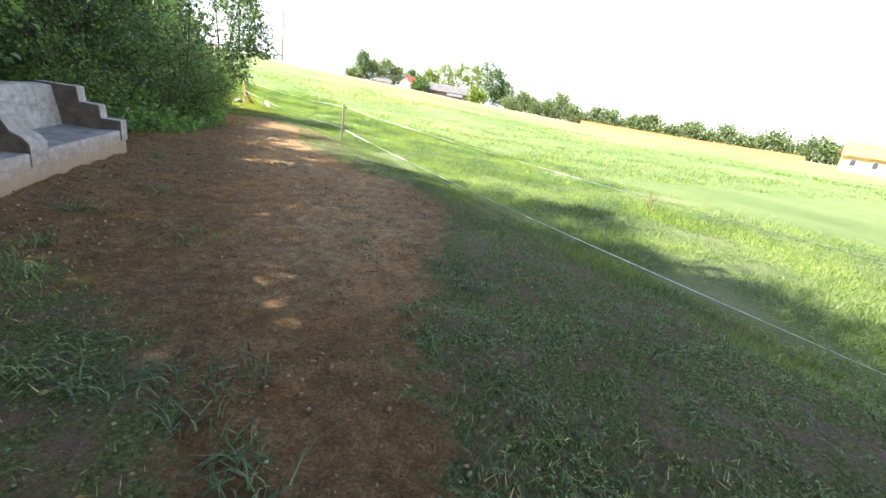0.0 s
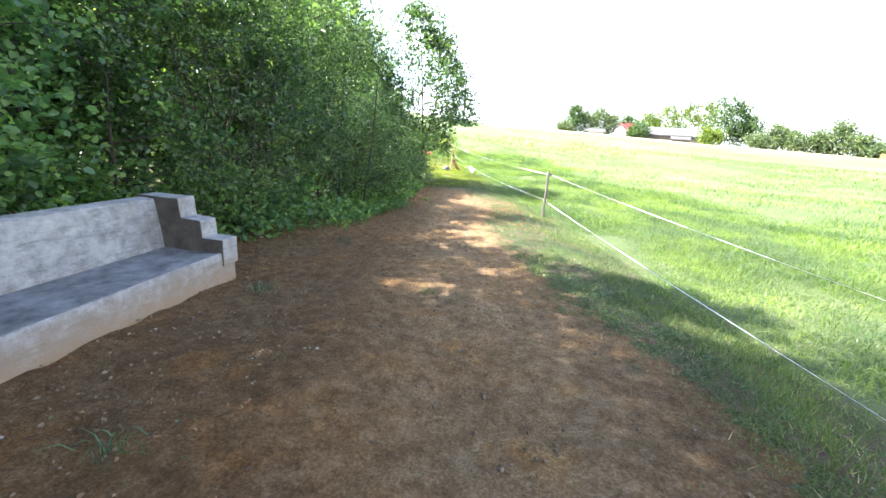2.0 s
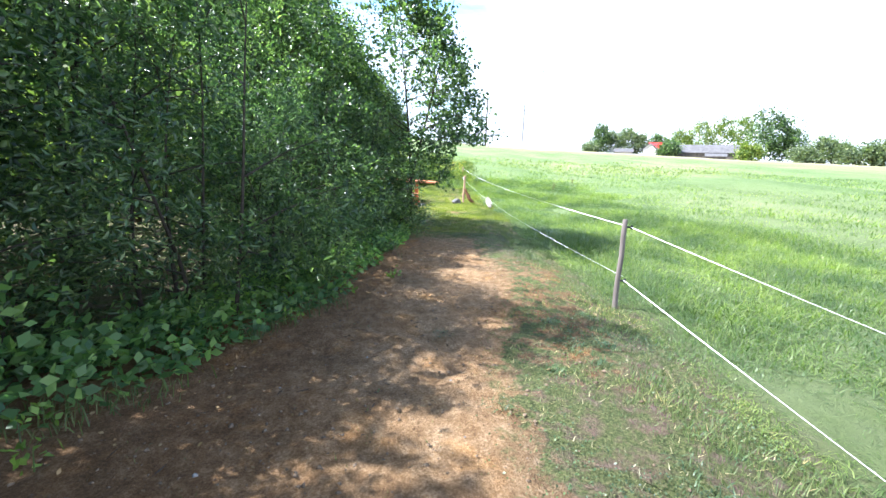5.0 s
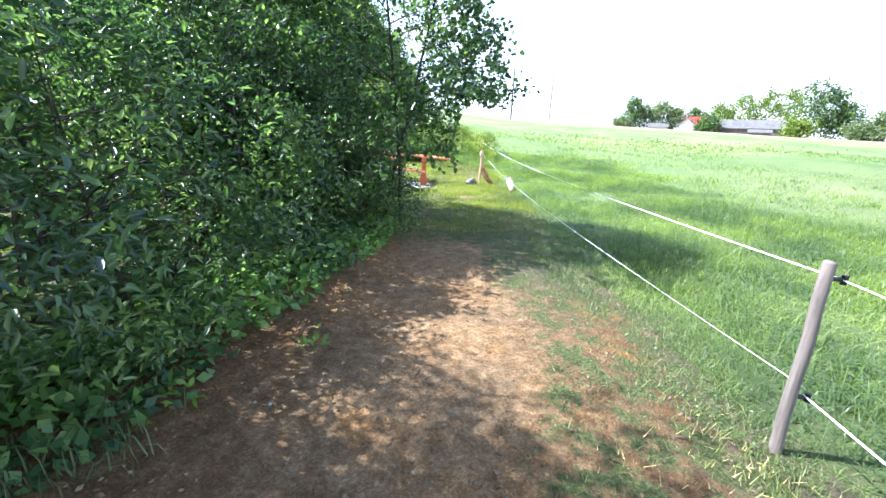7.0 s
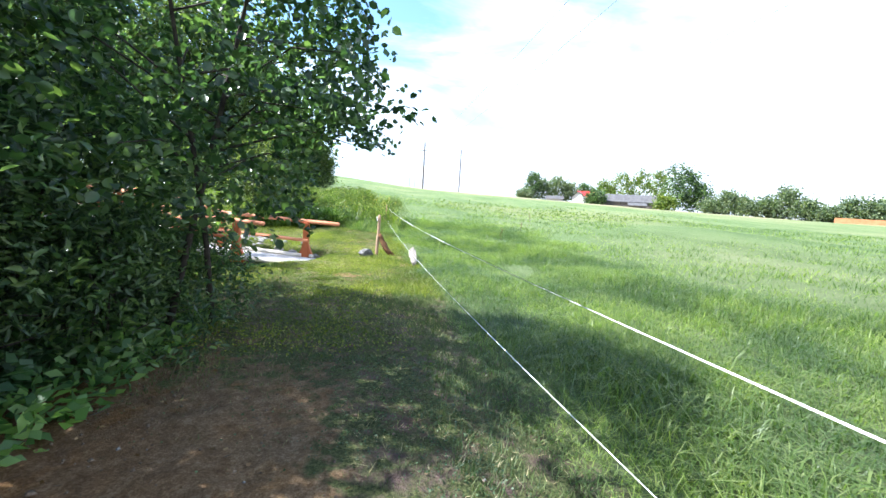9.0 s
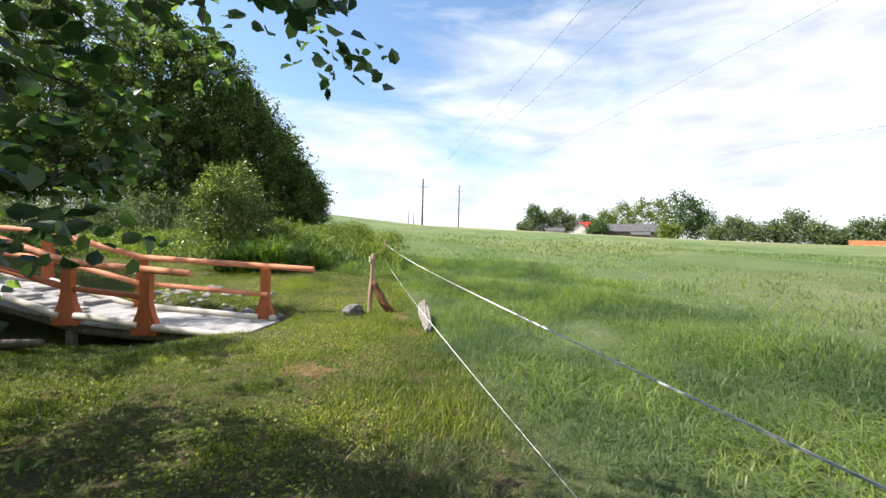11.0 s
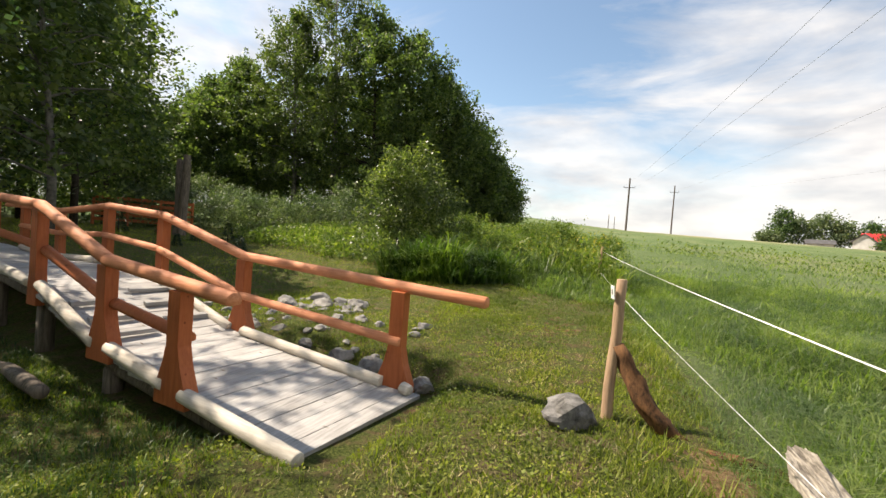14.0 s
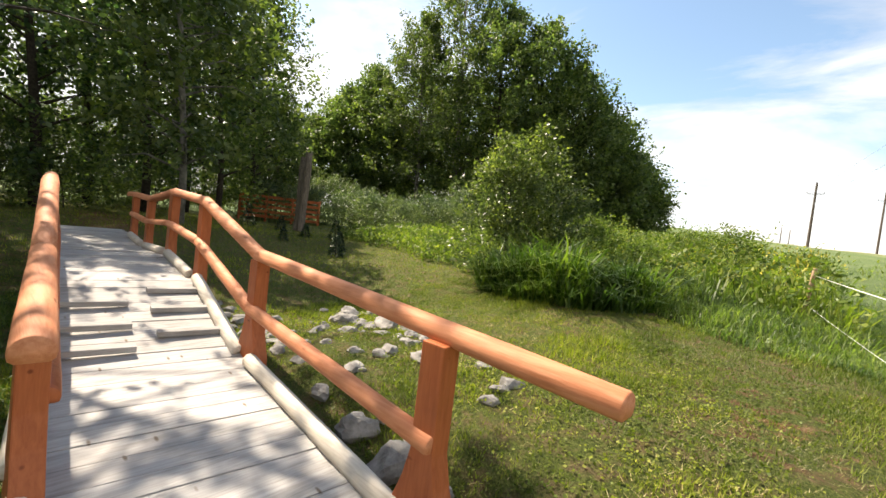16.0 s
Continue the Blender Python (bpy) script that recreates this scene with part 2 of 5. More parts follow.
M_PALEWALL = plain_material("pale_wall", (0.42, 0.41, 0.40), (0.60, 0.59, 0.57), 1.0, 0.9, 0.2)
M_ORANGEWALL = plain_material("orange_brown_boards", (0.30, 0.11, 0.045), (0.46, 0.19, 0.085), 1.0, 0.8, 0.2)
M_YELLOWWALL = plain_material("yellow_render", (0.55, 0.36, 0.17), (0.68, 0.47, 0.24), 1.0, 0.8, 0.2)
M_GLASS = plain_material("dark_window_glass", (0.02, 0.025, 0.03), (0.05, 0.055, 0.06), 3, 0.15, 0.0, 0, 0.6)
M_SIGN = plain_material("white_enamel_tag", (0.66, 0.66, 0.64), (0.80, 0.80, 0.78), 20, 0.4, 0.05)

L_WILLOW = leaf_material("willow_leaf", (0.026, 0.052, 0.026), (0.064, 0.112, 0.052), (0.180, 0.250, 0.125), 0.48, 0.32, 0.6, (1.5, 1.75, 0.75))
L_ALDER = leaf_material("alder_leaf", (0.022, 0.046, 0.024), (0.052, 0.092, 0.042), (0.145, 0.210, 0.088), 0.48, 0.34, 0.55, (1.5, 1.75, 0.75))
L_MAPLE = leaf_material("broad_leaf", (0.046, 0.098, 0.046), (0.105, 0.195, 0.082), (0.225, 0.340, 0.125), 0.50, 0.42, 0.45, (1.5, 1.75, 0.75))
L_BIRCH = leaf_material("birch_leaf", (0.050, 0.075, 0.028), (0.090, 0.122, 0.046), (0.150, 0.185, 0.070), 0.40)
L_DARK = leaf_material("wood_leaf", (0.050, 0.078, 0.032), (0.100, 0.142, 0.058), (0.180, 0.225, 0.088), 0.48)
L_GREY = leaf_material("grey_willow_leaf", (0.065, 0.098, 0.055), (0.120, 0.158, 0.092), (0.190, 0.230, 0.135), 0.35)
L_SALLOW = leaf_material("sallow_leaf", (0.048, 0.070, 0.025), (0.100, 0.134, 0.046), (0.225, 0.252, 0.095), 0.45, 0.4, 0.45)
L_FIR = leaf_material("fir_needles", (0.014, 0.030, 0.014), (0.026, 0.050, 0.022), (0.045, 0.075, 0.032), 0.1)
L_WEED = leaf_material("weed_leaf", (0.064, 0.108, 0.022), (0.125, 0.178, 0.038), (0.225, 0.255, 0.075), 0.42)
L_YELLOW = leaf_material("yellow_flower_heads", (0.20, 0.20, 0.03), (0.34, 0.30, 0.04), (0.48, 0.42, 0.07), 0.2)
L_LAWN = leaf_material("lawn_blade", (0.080, 0.112, 0.016), (0.150, 0.190, 0.028), (0.260, 0.268, 0.062), 0.42, 0.55, 0.3)
L_VERGE = leaf_material("verge_blade", (0.052, 0.082, 0.030), (0.095, 0.136, 0.050), (0.175, 0.195, 0.095), 0.38, 0.55, 0.3)
L_MEADOW = leaf_material("meadow_blade", (0.070, 0.118, 0.036), (0.128, 0.190, 0.060), (0.230, 0.275, 0.115), 0.54, 0.42, 0.4, (1.4, 1.6, 0.6))
L_SEDGE = leaf_material("sedge_blade", (0.028, 0.062, 0.014), (0.062, 0.115, 0.024), (0.140, 0.195, 0.050), 0.40, 0.45, 0.35)
L_STRAW = leaf_material("straw_blade", (0.20, 0.165, 0.08), (0.30, 0.255, 0.13), (0.42, 0.37, 0.21), 0.2)
L_TUFT = leaf_material("tuft_blade", (0.030, 0.058, 0.026), (0.060, 0.105, 0.046), (0.120, 0.170, 0.080), 0.3, 0.45, 0.4)
L_FRESH = leaf_material("fresh_leaf", (0.10, 0.17, 0.03), (0.16, 0.25, 0.05), (0.24, 0.34, 0.08), 0.45)
M_CLOD = plain_material("earth_clod", (0.065, 0.045, 0.028), (0.20, 0.148, 0.100), 30, 0.95, 0.3)
M_STALK = plain_material("dry_stalk", (0.07, 0.035, 0.018), (0.17, 0.10, 0.055), 30, 0.9, 0.2)
M_STEM = plain_material("green_stem", (0.05, 0.09, 0.02), (0.09, 0.14, 0.04), 20, 0.7, 0.1)
L_DEADLEAF = leaf_material("fallen_leaf", (0.07, 0.036, 0.016), (0.14, 0.085, 0.04), (0.24, 0.17, 0.09), 0.15)

# ---- ground shape ----
FENCE_Y = np.array([-14.0, -8.0, 4.4, 24.4, 60.0])
FENCE_X = np.array([4.35, 3.86, 2.88, -0.42, -6.0])


def fence_x(y):
    return np.interp(y, FENCE_Y, FENCE_X)


def smooth(a, lo, hi):
    t = np.clip((a - lo) / (hi - lo), 0, 1)
    return t * t * (3 - 2 * t)


def height(x, y):
    x, y = np.asarray(x, float), np.asarray(y, float)
    z = np.interp(y, [-14, -6, -3, 0, 2, 5, 9, 14, 17, 22, 30], [0.42, 0.47, 0.50, 0.43, 0.40, 0.43, 0.42, 0.41, 0.40, 0.45, 0.60])
    # hollow of the dry brook under the bridge
    z = z - 0.42 * smooth(-x, 1.2, 3.6) * smooth(y, 12.6, 14.4) * (1 - smooth(y, 15.6, 16.9)) * (1 - smooth(-x, 9.0, 12.0))
    z = z - 0.17 * np.exp(-((x + 1.9) ** 2 + (y - 15.9) ** 2) / 1.0)
    z = z - 0.20 * np.exp(-((x + 5.6) / 1.6) ** 2) * smooth(y, 15.8, 16.8) * (1 - smooth(y, 19.5, 22.0))
    z = z + 0.35 * smooth(-x, 10.5, 14.0) * (1 - smooth(y, 19, 26)) * smooth(y, 11, 15)
    # dug away where the bridge deck meets the bank
    w = smooth(-x, 1.05, 1.45) * (1 - smooth(-x, 11.0, 12.5)) * smooth(y, 14.7, 15.1) * (1 - smooth(y, 16.75, 17.1))
    z = z * (1 - w) + np.minimum(z, np.interp(x, [-5.95, -4.1, -1.0], [0.45, 0.30, 0.15])) * w
    # field climbing away from the walk
    dx, dy = x - 1.0, y - 8.0
    d = np.hypot(dx, dy)
    az = np.degrees(np.arctan2(dx, dy))
    a = np.interp(az, [-180, -90, -40, -25, -13, -4, 0, 12, 22, 34, 45, 60, 90, 130, 180], [0.2, 0.5, 2.2, 3.2, 3.9, 3.1, 2.85, 2.45, 2.05, 1.55, 1.2, 0.95, 0.8, 0.4, 0.2])
    far = np.minimum(d, 235.0)
    rise = np.tan(np.radians(a)) * np.maximum(0, far - 9.0) + 1.25 * smooth(d, 25, 170)
    z = z + rise
    # verge between the path and the meadow, uneven meadow
    m = smooth(x - fence_x(y), -0.2, 0.8)
    z = z - 0.06 * m * (1 - smooth(d, 15, 30))
    z = z - 0.12 * smooth(x - fence_x(y), -0.7, 0.05) * (1 - smooth(y, 9.0, 13.0)) * (1 - smooth(x - fence_x(y), 6.0, 14.0))
    return z


def dirt_mask(x, y):
    right = np.interp(y, [-14, -8.4, -7.2, -6, -4, -2.8, -0.5, 2.6, 4.2, 5.2, 6.2, 8], [0.7, 0.75, 0.9, 1.5, 2.7, 2.5, 1.85, 1.45, 1.75, 1.7, 1.3, 1.0])
    left = np.interp(y, [-14, -8, -7, -6, -5, -4, 0, 3, 9], [0.1, 0.05, -0.1, -0.7, -1.6, -2.3, -2.4, -1.4, -0.8])
    m = smooth(x, left - 0.35, left + 0.35) * (1 - smooth(x, right - 0.45, right + 0.45)) * (1 - 0.75 * smooth(y, 6.8, 9.0))
    m = m * (1 - smooth(y, 8.5, 11.5))
    lip = np.exp(-(((x - 0.98) / 0.42) ** 2 + ((y - 16.0) / 0.35) ** 2)) + 0.8 * np.exp(-(((x - 1.15) / 0.3) ** 2 + ((y - 14.9) / 0.8) ** 2))
    under = np.exp(-(((x + 1.35) / 0.22) ** 2 + ((y - 15.9) / 0.7) ** 2)) * 0.7
    verge = 0.48 * smooth(y, 1.5, 3.0) * (1 - smooth(y, 6.0, 7.2)) * smooth(x, 1.0, 1.5) * (1 - smooth(x, 2.3, 2.9))
    far_end = 0.9 * smooth(-x, 11.6, 12.4) * (1 - smooth(-x, 17, 21)) * np.exp(-((y - 16.9 + 0.1 * (x + 12)) / 0.8) ** 2)
    worn = 0.75 * np.exp(-(((x - 0.15) / 0.45) ** 2 + ((y - 12.85) / 0.3) ** 2)) + 0.45 * np.exp(-(((x + 0.55) / 0.7) ** 2 + ((y - 19.2) / 1.3) ** 2))
    return np.clip(np.maximum(m, verge) + worn + lip * 0.8 + under * 0.5 + far_end, 0, 1)


def grid_axis(lo, hi, fine, out, growth=1.22):
    core = list(np.arange(lo, hi + fine / 2, fine))
    step, p = fine, hi
    right = []
    while p < out:
        step *= growth
        p += step
        right.append(p)
    step, p = fine, lo
    left = []
    while p > -out:
        step *= growth
        p -= step
        left.append(p)
    return np.array(left[::-1] + core + right)


def mesh_from(name, verts, faces, mat, smooth_shade=False):
    """A mesh from numpy arrays: verts n x 3, faces m x k."""
    me = bpy.data.meshes.new(name)
    verts, faces = np.asarray(verts, np.float32), np.asarray(faces, np.int32)
    k = faces.shape[1]
    me.vertices.add(len(verts))
    me.vertices.foreach_set("co", verts.ravel())
    me.loops.add(faces.size)
    me.loops.foreach_set("vertex_index", faces.ravel())
    me.polygons.add(len(faces))
    me.polygons.foreach_set("loop_start", np.arange(0, faces.size, k, dtype=np.int32))
    me.polygons.foreach_set("loop_total", np.full(len(faces), k, np.int32))
    if smooth_shade:
        me.polygons.foreach_set("use_smooth", np.ones(len(faces), bool))
    me.update(calc_edges=True)
    me.materials.append(mat)
    return me


def lumps(x, y, scale, seed):
    """Cheap smooth noise, about -1 to 1."""
    r = np.random.RandomState(seed)
    z = np.zeros_like(x)
    for i in range(7):
        a, ph, k = r.uniform(0, 6.283), r.uniform(0, 6.283), scale * r.uniform(0.6, 1.7)
        z = z + np.sin(k * (x * math.cos(a) + y * math.sin(a)) + ph + 1.3 * np.sin(0.6 * k * (x * math.sin(a) - y * math.cos(a)) + 2 * ph))
    return z / 3.5


def build_ground():
    xs, ys = grid_axis(-5.0, 6.0, 0.09, 4200), grid_axis(-10.5, 22.0, 0.10, 4200)
    X, Y = np.meshgrid(xs, ys)
    Z = height(X, Y)
    d = np.hypot(X - 1, Y - 6)
    dirt = dirt_mask(X, Y)
    near = 1 - smooth(d, 18, 40)
    Z = Z + near * (0.010 * lumps(X, Y, 7.0, 3) + 0.012 * lumps(X, Y, 2.4, 4) + dirt * (0.015 * lumps(X, Y, 15.0, 5) + 0.008 * lumps(X, Y, 31.0, 8)))
    m = smooth(X - fence_x(Y), 0.0, 0.7)
    Z = Z + m * near * 0.05 * lumps(X, Y, 2.0, 6) + (1 - near) * m * 0.18 * lumps(X, Y, 0.25, 7) * (1 - smooth(d, 150, 400))
    nx, ny = len(xs), len(ys)
    idx = np.arange(nx * ny).reshape(ny, nx)
    faces = np.stack([idx[:-1, :-1], idx[:-1, 1:], idx[1:, 1:], idx[1:, :-1]], -1).reshape(-1, 4)
    me = mesh_from("ground", np.stack([X, Y, Z], -1).reshape(-1, 3), faces, M_GROUND, True)
    dry = np.clip(smooth(d, 120, 185) * 0.85 + 0.25 * np.clip(lumps(X, Y, 0.12, 9), 0, 1), 0, 1) * smooth(X, -30, 10)
    meadow = np.maximum(m, smooth(d, 25, 40))
    middle = np.interp(Y, [-8, -6, -4, 0, 4, 8], [0.6, 0.9, 1.35, 1.05, 0.95, 0.7])
    trod = np.exp(-((X - middle) / 0.95) ** 2) * smooth(Y, -7.5, -5.0)
    for name, values in (("dirt", dirt), ("trod", trod), ("meadow", meadow), ("dry", dry), ("verge", 1 - smooth(Y, 9.5, 12.5))):
        at = me.attributes.new(name, "FLOAT", "POINT")
        at.data.foreach_set("value", values.astype(np.float32).ravel())
    return tagged(new("ground", me), "bare brown earth path between worn turf and green meadow", "ground", kind="structure")


build_ground()


def part(name, bm, material, parent, label="", smooth_shade=False):
    """Links a bmesh as one mesh object under a thing or a part."""
    me = bpy.data.meshes.new(name)
    bm.to_mesh(me)
    bm.free()
    me.materials.append(material)
    if smooth_shade:
        for p in me.polygons:
            p.use_smooth = True
    ob = new(name, me)
    ob.parent = parent
    return tagged(ob, label)


def part_mesh(name, me, parent, label=""):
    ob = new(name, me)
    ob.parent = parent
    return tagged(ob, label)


def thing(name, x, y, z, label, category, group="", kind=""):
    ob = new(name)
    ob.location = (x, y, z)
    return tagged(ob, label, category, group, kind)


def add_tube(bm, pts, radii, seg=8, flat=None, rough=0.0, rng=None):
    """A tube along pts; flat cuts the underside at that share of the radius below the axis."""
    pts = [Vector(p) for p in pts]
    rings = []
    for i, p in enumerate(pts):
        d = (pts[min(i + 1, len(pts) - 1)] - pts[max(i - 1, 0)]).normalized()
        side = d.cross(Vector((0, 0, 1)))
        if side.length < 0.2:
            side = d.cross(Vector((0, 1, 0)))
        side.normalize()
        up = side.cross(d).normalized()
        ring = []
        for k in range(seg):
            a = 2 * math.pi * k / seg
            r = radii[i] * (1 + (rng.uniform(-rough, rough) if rng else 0))
            u = math.sin(a) * r
            if flat is not None:
                u = max(u, -flat * radii[i])
            ring.append(bm.verts.new(p + side * (math.cos(a) * r) + up * u))
        rings.append(ring)
    for a, b in zip(rings, rings[1:]):
        for k in range(seg):
            bm.faces.new((a[k], a[(k + 1) % seg], b[(k + 1) % seg], b[k]))
    bm.faces.new(rings[0][::-1])
    bm.faces.new(rings[-1])
    return rings


def add_box(bm, lo, hi, bevel=0.0):
    v = [bm.verts.new((x, y, z)) for z in (lo[2], hi[2]) for y in (lo[1], hi[1]) for x in (lo[0], hi[0])]
    fs = [bm.faces.new([v[i] for i in f]) for f in ((0, 2, 3, 1), (4, 5, 7, 6), (0, 1, 5, 4), (2, 6, 7, 3), (0, 4, 6, 2), (1, 3, 7, 5))]
    if bevel:
        es = list({e for f in fs for e in f.edges})
        bmesh.ops.bevel(bm, geom=es, offset=bevel, segments=2, affect="EDGES", profile=0.6)


def add_prism(bm, outline, depth_vec, bevel=0.0):
    """An outline (list of points) pushed along depth_vec."""
    a = [bm.verts.new(p) for p in outline]
    b = [bm.verts.new(Vector(p) + Vector(depth_vec)) for p in outline]
    fs = [bm.faces.new(a[::-1]), bm.faces.new(b)]
    n = len(a)
    for i in range(n):
        fs.append(bm.faces.new((a[i], a[(i + 1) % n], b[(i + 1) % n], b[i])))
    bmesh.ops.recalc_face_normals(bm, faces=fs)
    if bevel:
        es = list({e for f in fs for e in f.edges})
        bmesh.ops.bevel(bm, geom=es, offset=bevel, segments=2, affect="EDGES", profile=0.6)


# ---- leaves and blades ----
WALK_Y, WALK_X = [6.0, 8.0, 10.0, 12.0, 14.0], [1.57, 1.38, 1.12, 0.63, 0.0]


def leaf_mesh(name, pts, dirs, size, width, mat, rng, fold=0.12, round_leaf=False):
    """One folded leaf of four or six corners at each point, along its direction."""
    n = len(pts)
    dirs = dirs / np.maximum(np.linalg.norm(dirs, axis=1, keepdims=True), 1e-6)
    ref = rng.normal(size=(n, 3)) * 0.9 + np.array([0, 0, 1.0])
    side = np.cross(dirs, ref)
    side /= np.maximum(np.linalg.norm(side, axis=1, keepdims=True), 1e-6)
    nor = np.cross(side, dirs)
    s = (size * rng.uniform(0.6, 1.25, n))[:, None]
    w = s * width
    if round_leaf:
        a, b, lift = pts + dirs * s * 0.28, pts + dirs * s * 0.68, nor * s * fold
        tip = pts + dirs * s - nor * s * fold * rng.uniform(0, 1.5, n)[:, None]
        v = np.stack([pts, a + side * w * 0.44 + lift, b + side * w * 0.42 + lift, tip, b - side * w * 0.42 + lift, a - side * w * 0.44 + lift], 1).reshape(-1, 3)
        i = np.arange(n)[:, None] * 6
        return mesh_from(name, v, np.concatenate([i + np.array([[0, 1, 2, 3]]), i + np.array([[0, 3, 4, 5]])]), mat)
    mid = pts + dirs * s * 0.48
    v = np.stack([pts, mid + side * w * 0.5 + nor * s * fold, pts + dirs * s, mid - side * w * 0.5 + nor * s * fold], 1).reshape(-1, 3)
    f = np.arange(4 * n).reshape(-1, 4)
    return mesh_from(name, v, f, mat)


def blade_mesh(name, pts, h, width, mat, rng, lean=0.35, bent=True):
    """Grass blades: bent ones of two faces' length, or single spikes."""
    n = len(pts)
    a = rng.uniform(0, 6.283, n)
    lean_dir = np.stack([np.cos(a), np.sin(a), np.zeros(n)], 1)
    b = a + rng.uniform(0.8, 2.3, n)
    side = np.stack([np.cos(b), np.sin(b), np.zeros(n)], 1) * (width * rng.uniform(0.6, 1.3, n))[:, None] * 0.5
    hh = (h * rng.uniform(0.55, 1.25, n))[:, None]
    k = rng.uniform(0.1, 1.0, n)[:, None] * lean
    up = np.array([0, 0, 1.0])
    if not bent:
        v = np.stack([pts - side, pts + side, pts + up * hh + lean_dir * hh * k], 1).reshape(-1, 3)
        return mesh_from(name, v, np.arange(3 * n).reshape(-1, 3), mat)
    mid = pts + up * hh * 0.62 + lean_dir * hh * k * 0.45
    tip = pts + up * hh * (1 - 0.35 * k) + lean_dir * hh * k * 1.5
    v = np.stack([pts - side, pts + side, mid + side * 0.8, tip, mid - side * 0.8], 1).reshape(-1, 3)
    i = np.arange(n)[:, None] * 5
    f = np.concatenate([i + np.array([[0, 1, 2, 4]]), i + np.array([[4, 2, 3, 3]])])
    tri = i + np.array([[4, 2, 3]])
    quad = i + np.array([[0, 1, 2, 4]])
    faces = np.concatenate([quad[:, [0, 1, 2]], quad[:, [0, 2, 3]], tri])
    return mesh_from(name, v, faces, mat)


def grow(rng, h, spread, base, limbs, twigs, per, leaf, lean=(0, 0), up=0.5, droop=0.0, stems=1, fill=1.0, skew=(0, 0), shape=0.75, shell=0, low=0.0, clumps=0, foot=0.72):
    """The frame of a woody plant: tapered stems and limbs, and points and directions for its leaves."""
    tubes, pts, dirs = [], [], []
    for s in range(stems):
        off = rng.normal(size=2) * (0.0 if stems == 1 else spread * 0.22)
        lx, ly = lean[0] + (0 if stems == 1 else rng.normal() * 0.16), lean[1] + (0 if stems == 1 else rng.normal() * 0.16)
        hh = h * (1 if stems == 1 else rng.uniform(0.72, 1.0))
        axis = [np.array([off[0] + lx * hh * t ** 1.3 + 0.03 * h * math.sin(3 * t + s), off[1] + ly * hh * t ** 1.3 + 0.03 * h * math.cos(4 * t + s), hh * t]) for t in np.linspace(0, 1, 7)]
        r0 = (0.011 * h + 0.015) * (1.0 if stems == 1 else 0.42)
        tubes.append((axis, [r0 * (1 - 0.88 * t) for t in np.linspace(0, 1, 7)]))
        ax = np.array(axis)
        for i in range(max(2, limbs // stems)):
            t = base + (1 - base) * ((i + rng.uniform(0, 1)) / max(2, limbs // stems)) * 0.97
            p0 = np.array([np.interp(t, np.linspace(0, 1, 7), ax[:, k]) for k in range(3)])
            rel = (t - base) / (1 - base)
            reach = spread * (0.35 + 0.65 * math.sin(math.pi * min(1, rel * 0.8 + 0.18)) ** shape) * (1.0 - 0.75 * max(0, rel - 0.55) / 0.45) * rng.uniform(0.65, 1.1)
            a = rng.uniform(0, 6.283)
            d = np.array([math.cos(a) + skew[0], math.sin(a) + skew[1], up * rng.uniform(0.3, 1.2)])
            d /= np.linalg.norm(d)
            p1 = p0 + d * reach * 0.55 + np.array([0, 0, 0.05 * reach])
            p2 = p0 + d * reach + np.array([0, 0, -droop * reach])
            tubes.append(([p0, p1, p2], [r0 * 0.38 * (1 - 0.7 * t) + 0.004, r0 * 0.2 * (1 - 0.7 * t) + 0.003, 0.003]))
            for j in range(twigs):
                u = rng.uniform(0.25, 1.05) ** fill
                q = p0 + (p1 - p0) * min(1, u / 0.55) if u < 0.55 else p1 + (p2 - p1) * (u - 0.55) / 0.45
                q = q + rng.normal(size=3) * reach * np.array([0.17, 0.17, 0.15])
                td = d * 0.6 + rng.normal(size=3) * 0.6 + np.array([0, 0, 0.25 - droop])
                td /= np.linalg.norm(td)
                ln = leaf * rng.uniform(2.5, 5.0)
                tt = rng.uniform(0, 1, per)[:, None]
                pp = q + td * ln * tt + rng.normal(size=(per, 3)) * leaf * 0.45
                pts.append(pp)
                dirs.append(td * 0.7 + rng.normal(size=(per, 3)) * 0.7 + np.array([0, 0, -0.15]))
    # outer sprays that close the crown, from low down to the top
    heads = [(low + (1 - low) * rng.uniform(0.0, 0.93), rng.uniform(0, 6.283), rng.uniform(0.62, 1.34)) for i in range(clumps)]
    for i in range(shell):
        t = low + (1 - low) * rng.uniform(0.0, 0.93)
        a = rng.uniform(0, 6.283)
        grown = 1.0
        if heads and rng.uniform(0, 1) < 0.85:
            t, a, grown = heads[rng.randint(len(heads))]
            t, a = min(0.98, max(low, t + rng.normal() * 0.25 / h)), a + rng.normal() * 0.25 / spread
        prof = (foot + (1 - foot) * math.sin(math.pi * min(1, t * 1.25))) * (1 - max(0, t - 0.5) / 0.62) ** 0.6
        bulge = 1 + 0.34 * math.sin(3 * a + 5 * t + h) * math.cos(7 * t + 2 * a)
        r = spread * prof * bulge * grown * (1 - (0.6 if grown == 1.0 else 0.24) * rng.uniform(0, 1) ** 1.8)
        q = np.array([math.cos(a) * r + skew[0] * spread * 0.4 + lean[0] * h * t, math.sin(a) * r + skew[1] * spread * 0.4 + lean[1] * h * t, h * t + 0.04])
        out = np.array([math.cos(a), math.sin(a), rng.uniform(-0.25, 0.9)])
        tt = rng.uniform(-0.6, 1, per + 3)[:, None]
        pp = q + out * leaf * 3.0 * tt + rng.normal(size=(per + 3, 3)) * leaf * 0.75
        pts.append(pp)
        dirs.append(out * 0.7 + rng.normal(size=(per + 3, 3)) * 0.6 + np.array([0, 0, -0.1]))
